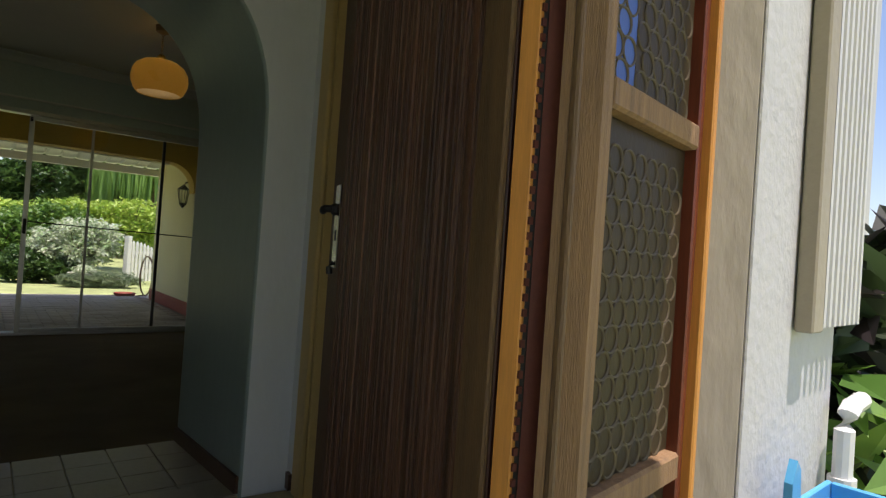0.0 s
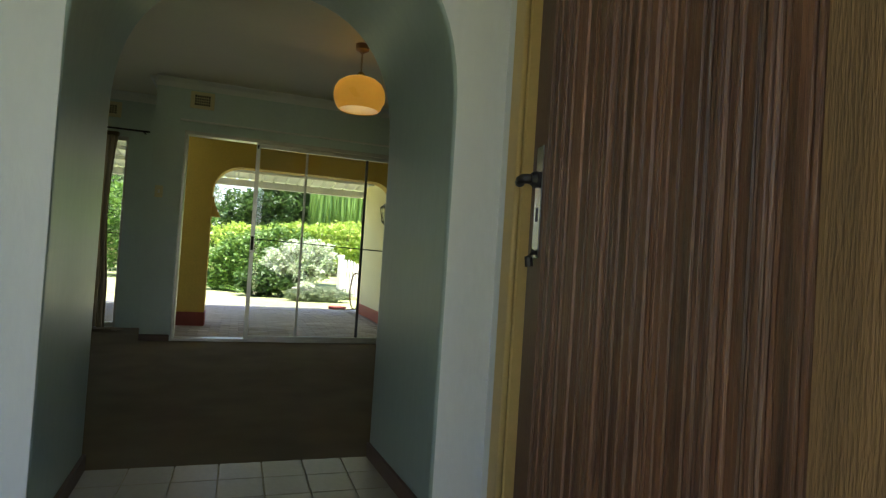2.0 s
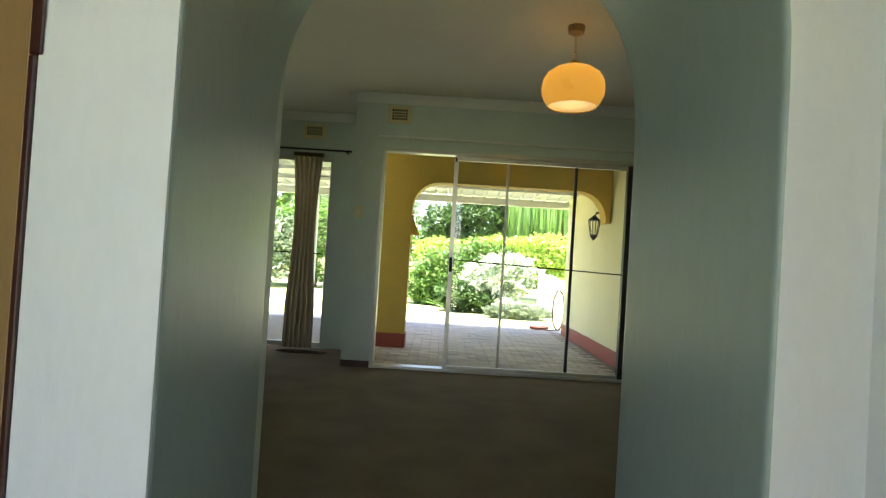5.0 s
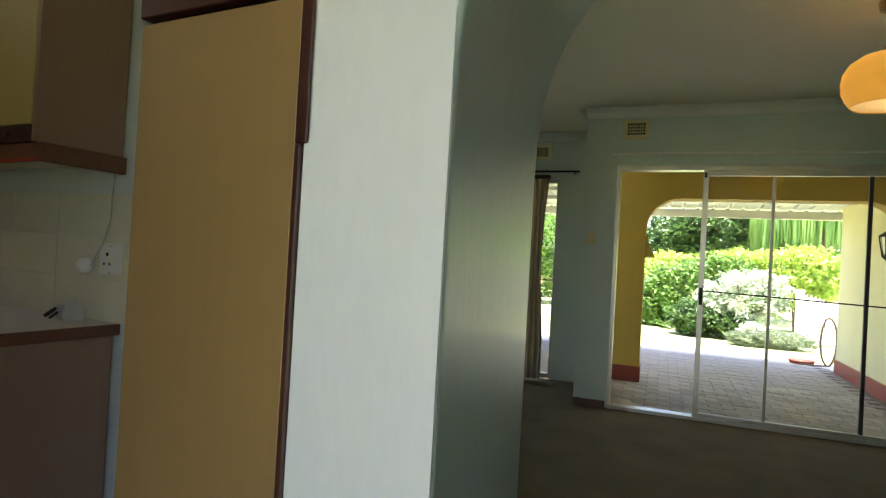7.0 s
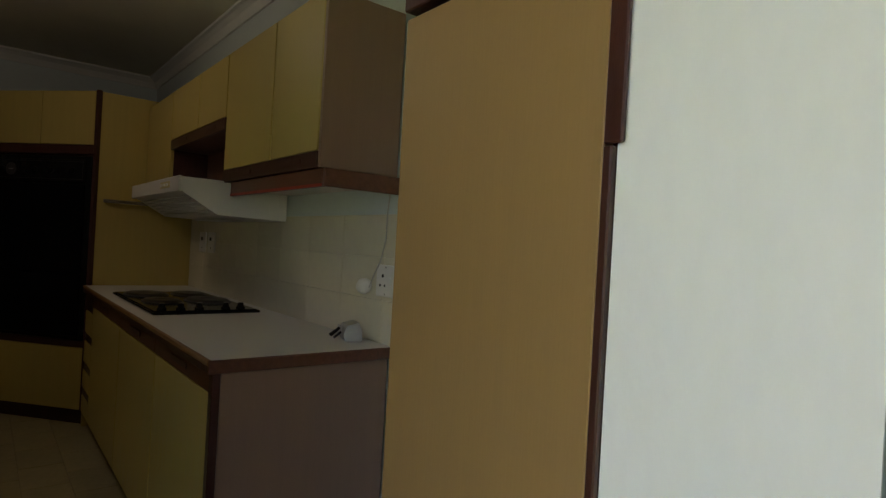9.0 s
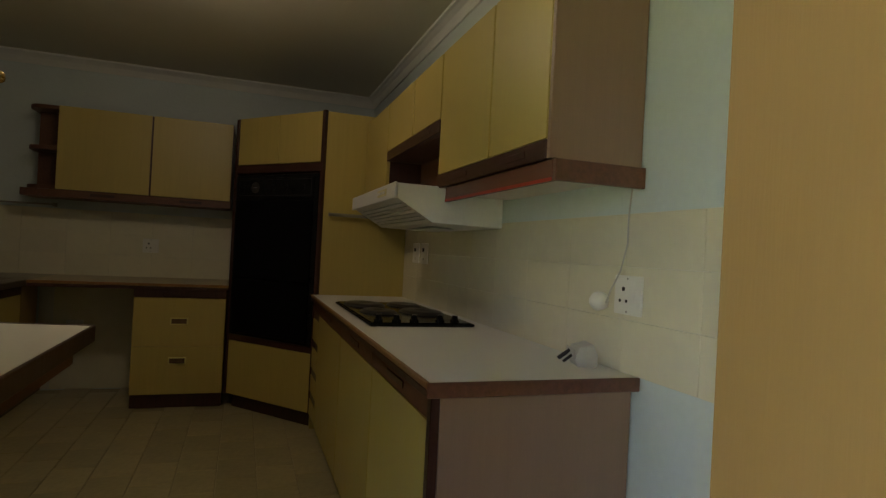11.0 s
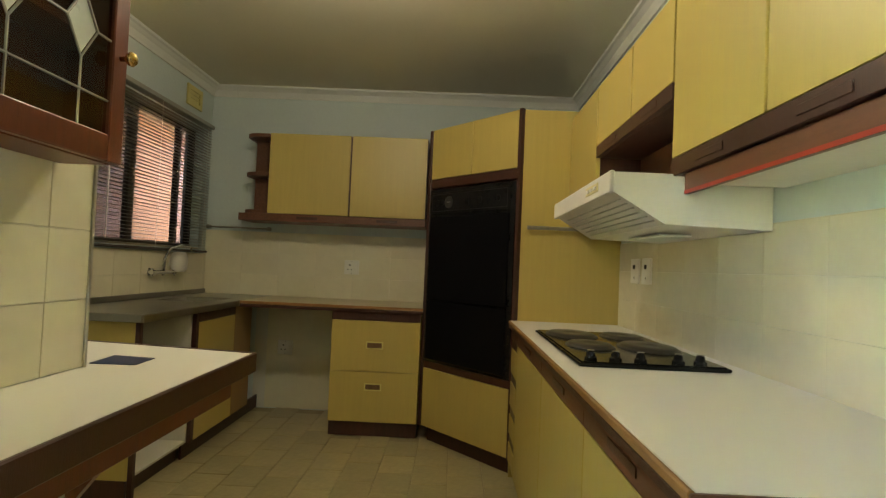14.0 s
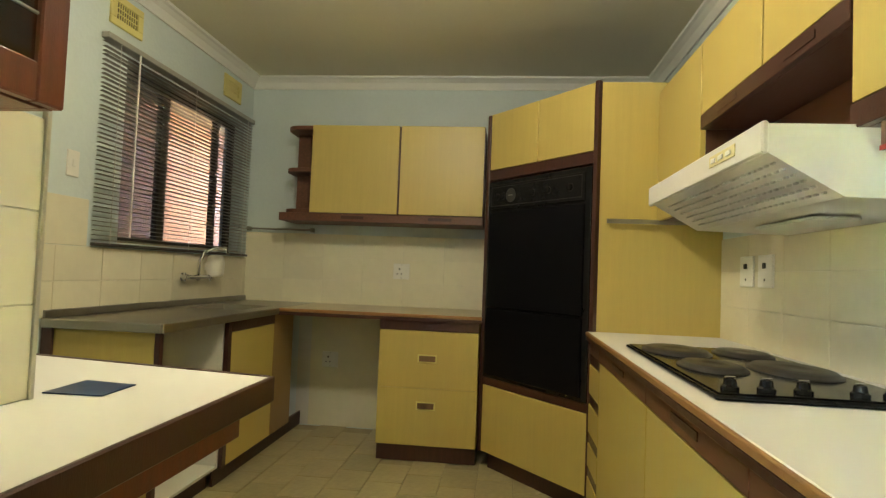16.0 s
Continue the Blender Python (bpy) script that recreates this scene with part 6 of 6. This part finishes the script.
card = thing("blue_card", pose(-2.43, 0.835, 0.901), "dark blue square card lying on the counter", "card")
part("sheet", prism([(0.0, 0.0), (0.13, 0.008), (0.125, 0.128), (0.015, 0.122)], 0.0, 0.002), M_BLUECARD, card)

gc = thing("glazed_wall_cabinet", pose(-2.12, 0.854, 1.395), "cherry-stained wall cabinet with leaded glass doors", "kitchen cabinet", "wall cabinets")
GW, GH, GD = 1.02, 0.74, 0.150
part("back_panel", box(0, GW, 0.0, 0.012, 0, GH, 0.001), M_GWOOD, gc)
part("end_board", box(0, 0.018, 0.0125, GD - 0.022, 0, GH, 0.001), M_GWOOD, gc)
part("end_board", box(GW - 0.018, GW, 0.0125, GD - 0.022, 0, GH, 0.001), M_GWOOD, gc)
for z in (0.0, 0.26, 0.50, GH - 0.018):
    part("shelf", box(0.0185, GW - 0.0185, 0.0125, GD - 0.03, z, z + 0.018, 0.001), M_GWOOD, gc)
for i, x0 in enumerate((0.002, 0.512)):
    x1 = x0 + 0.506
    d = part("door", box(x0, x0 + 0.055, GD - 0.02, GD, 0.0, GH, 0.003), M_GWOOD, gc, "leaded glass door")
    part("stile", box(x1 - 0.055, x1, GD - 0.02, GD, 0.0, GH, 0.003), M_GWOOD, d)
    part("rail", box(x0 + 0.0555, x1 - 0.0555, GD - 0.02, GD, 0.0, 0.06, 0.003), M_GWOOD, d)
    part("rail", box(x0 + 0.0555, x1 - 0.0555, GD - 0.02, GD, GH - 0.06, GH, 0.003), M_GWOOD, d)
    gl = part("pane", box(x0 + 0.0555, x1 - 0.0555, GD - 0.012, GD - 0.009, 0.0605, GH - 0.0605, 0), M_DGLASS, d)
    gl.visible_shadow = False
    lead = bmesh.new()
    yy = GD - 0.0075
    L2 = lambda a, b, c, e: tube([(a, yy, b), (c, yy, e)], 0.0028, 5, None, lead)
    xa, xb = x0 + 0.056, x1 - 0.056
    wd = xb - xa
    for z in (0.135, 0.46):
        L2(xa, z, xb, z)
    for k in range(2):
        cx, cz = xa + wd * (0.25 + 0.5 * k), 0.270
        L2(cx - 0.05, cz, cx, cz + 0.07)
        L2(cx, cz + 0.07, cx + 0.05, cz)
        L2(cx + 0.05, cz, cx, cz - 0.07)
        L2(cx, cz - 0.07, cx - 0.05, cz)
        L2(cx, cz - 0.07, cx, 0.06)
        L2(cx, cz + 0.07, cx, GH - 0.06)
        part("diamond_pane", extrude_profile([(cx - 0.044, cz), (cx, cz - 0.062), (cx + 0.044, cz), (cx, cz + 0.062)], "y", GD - 0.0088, GD - 0.0078), M_FROST, d, "frosted white diamond pane")
    L2(xa, 0.270, xa + wd * 0.25 - 0.05, 0.270)
    L2(xa + wd * 0.25 + 0.05, 0.270, xa + wd * 0.75 - 0.05, 0.270)
    L2(xa + wd * 0.75 + 0.05, 0.270, xb, 0.270)
    part("glazing_lead", lead, M_LEAD, d, "grey lead glazing bars")
    kn = part("knob", lathe([(0.006, 0), (0.006, 0.012), (0.014, 0.018), (0.017, 0.026), (0.012, 0.034), (0.001, 0.036)], 16), M_BRASS, d, "round brass knob", True)
    kn.matrix_basis = pose(x0 + 0.028 if i == 0 else x1 - 0.028, GD, 0.24, -90, 0, 0)

# assumed ceiling lamp, out of view, in the middle of the kitchen
cl = thing("assumed_ceiling_lamp", pose(-3.0, 1.3, KZ), "assumed white enamel ceiling lamp holder, out of view, over the kitchen", "ceiling lamp")
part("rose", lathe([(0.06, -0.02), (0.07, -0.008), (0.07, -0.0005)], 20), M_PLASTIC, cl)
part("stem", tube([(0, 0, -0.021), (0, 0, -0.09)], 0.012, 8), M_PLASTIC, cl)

# ---- tiles ----
floor_ob = bpy.data.objects["floor"]
TW, TH = 0.30, 0.20
cells, j = [], 0
y = 0.0
while y < 2.28:
    x = -5.5 + (0.15 if j % 2 else 0.0)
    while x < -0.6:
        hidden = (x > -4.2 and y > 2.12) or (x > -2.32 and y < 0.78) or (x < -4.9 and (y < 0.2 or y > 0.98))
        if not hidden:
            cells.append((x, y, -0.008 + rng.uniform(-0.0006, 0.0006), (0, 0, 0), "k"))
        x += TW
    y += TH
    j += 1
pieces("tile", cells, lambda k: slab_mesh(TW - 0.004, TH - 0.004, 0.008, 0.0015, M_FTILE), floor_ob)
cells, j = [], 0
y = 0.66
while y < 2.30:
    x = -0.6 + 0.001
    while x < 1.0:
        cells.append((x, y, -0.008 + rng.uniform(-0.0006, 0.0006), (0, 0, 0), "k"))
        x += 0.20
    y += 0.20
pieces("tile", cells, lambda k: slab_mesh(0.196, 0.196, 0.008, 0.0015, M_HTILE), floor_ob)
arch_floor = structure("floor_arch", box(-0.59, 0.625, -0.405, 0.351, -0.12, -0.008, 0), M_FGROUT, "pale tiled floor inside the arch", "floor", m=LR)
cells = [(-0.590 + 0.1735 * i, -0.40 + 0.188 * k, -0.008, (0, 0, 0), "k") for i in range(7) for k in range(4)]
pieces("tile", cells, lambda k: slab_mesh(0.168, 0.184, 0.008, 0.0015, M_HTILE), arch_floor, LR)


def tile_wall(wall_name, origin, length, z0, rows, h, w, normal_turn, skip=None, offset=0.0):
    """Courses of wall tiles on a grout bed; length runs along the wall from the origin."""
    wall = bpy.data.objects[wall_name]
    m = Matrix.Translation(origin) @ pose(0, 0, 0, 90, 0, normal_turn)
    cells, n = [], int(length / w + 0.999)
    for r_ in range(rows):
        for i in range(n):
            a_ = i * w + offset
            ww = min(w, length - a_)
            if ww < 0.02 or (skip and skip(a_, z0 + r_ * h)):
                continue
            cells.append((a_, z0 + r_ * h, 0.001 + rng.uniform(0, 0.0006), (rng.uniform(-0.15, 0.15), rng.uniform(-0.1, 0.1), 0), (round(ww, 3), h)))
    pieces("tile", cells, lambda k: slab_mesh(k[0] - 0.0022, k[1] - 0.0022, 0.006, 0.001, M_TILE), wall, m)
    bed = box(0, length, z0 - 0.0, z0 + rows * h, 0.0, 0.0022, 0)
    bed.transform(m)
    b_ = link("grout_bed", bed, M_GROUT, wall)


tile_wall("wall_north", (-4.178, KY1, 0), 3.48, 0.90, 3, 0.157, 0.312, 0, None)
tile_wall("wall_west", (KX0, KY0, 0), 1.82, 0.90, 3, 0.172, 0.305, 90)
tile_wall("wall_south", (-3.0, KY0, 0), 2.50, 0.90, 2, 0.160, 0.305, 180)
tile_wall("wall_south", (-2.9, KY0, 0), 0.90, 1.221, 1, 0.22, 0.305, 180)
tile_wall("wall_divider", (-0.9, 0.85, 0), 1.352, 0.902, 3, 0.172, 0.300, 180)
structure("trim", box(-2.260, -2.250, 0.846, 0.862, 0.90, 1.44, 0.001), M_ALU, "grey metal tile edge trim", "trim")

# paving bricks of the verandah
patio = bpy.data.objects["floor_patio"]
cells, rest = [], []
v, j = SV + 0.24, 0
while v < 8.18:
    u = -1.0 + (0.11 if j % 2 else 0)
    while u < 1.78:
        c = (u, v, -0.062 + rng.uniform(-0.002, 0.002), (0, 0, 0), "k")
        (cells if v < 6.2 and len(cells) < 290 else rest).append(c)
        u += 0.224
    v += 0.112
    j += 1
pieces("brick", cells, lambda k: slab_mesh(0.218, 0.106, 0.012, 0.003, M_PAVE), patio, LR)
bm = bmesh.new()
for u, v, z, _, _ in rest:
    add_box(bm, u, u + 0.218, v, v + 0.106, z, z + 0.012)
bm.transform(LR)
tagged(link("far_bricks", bm, M_PAVE, patio), kind="stuff")
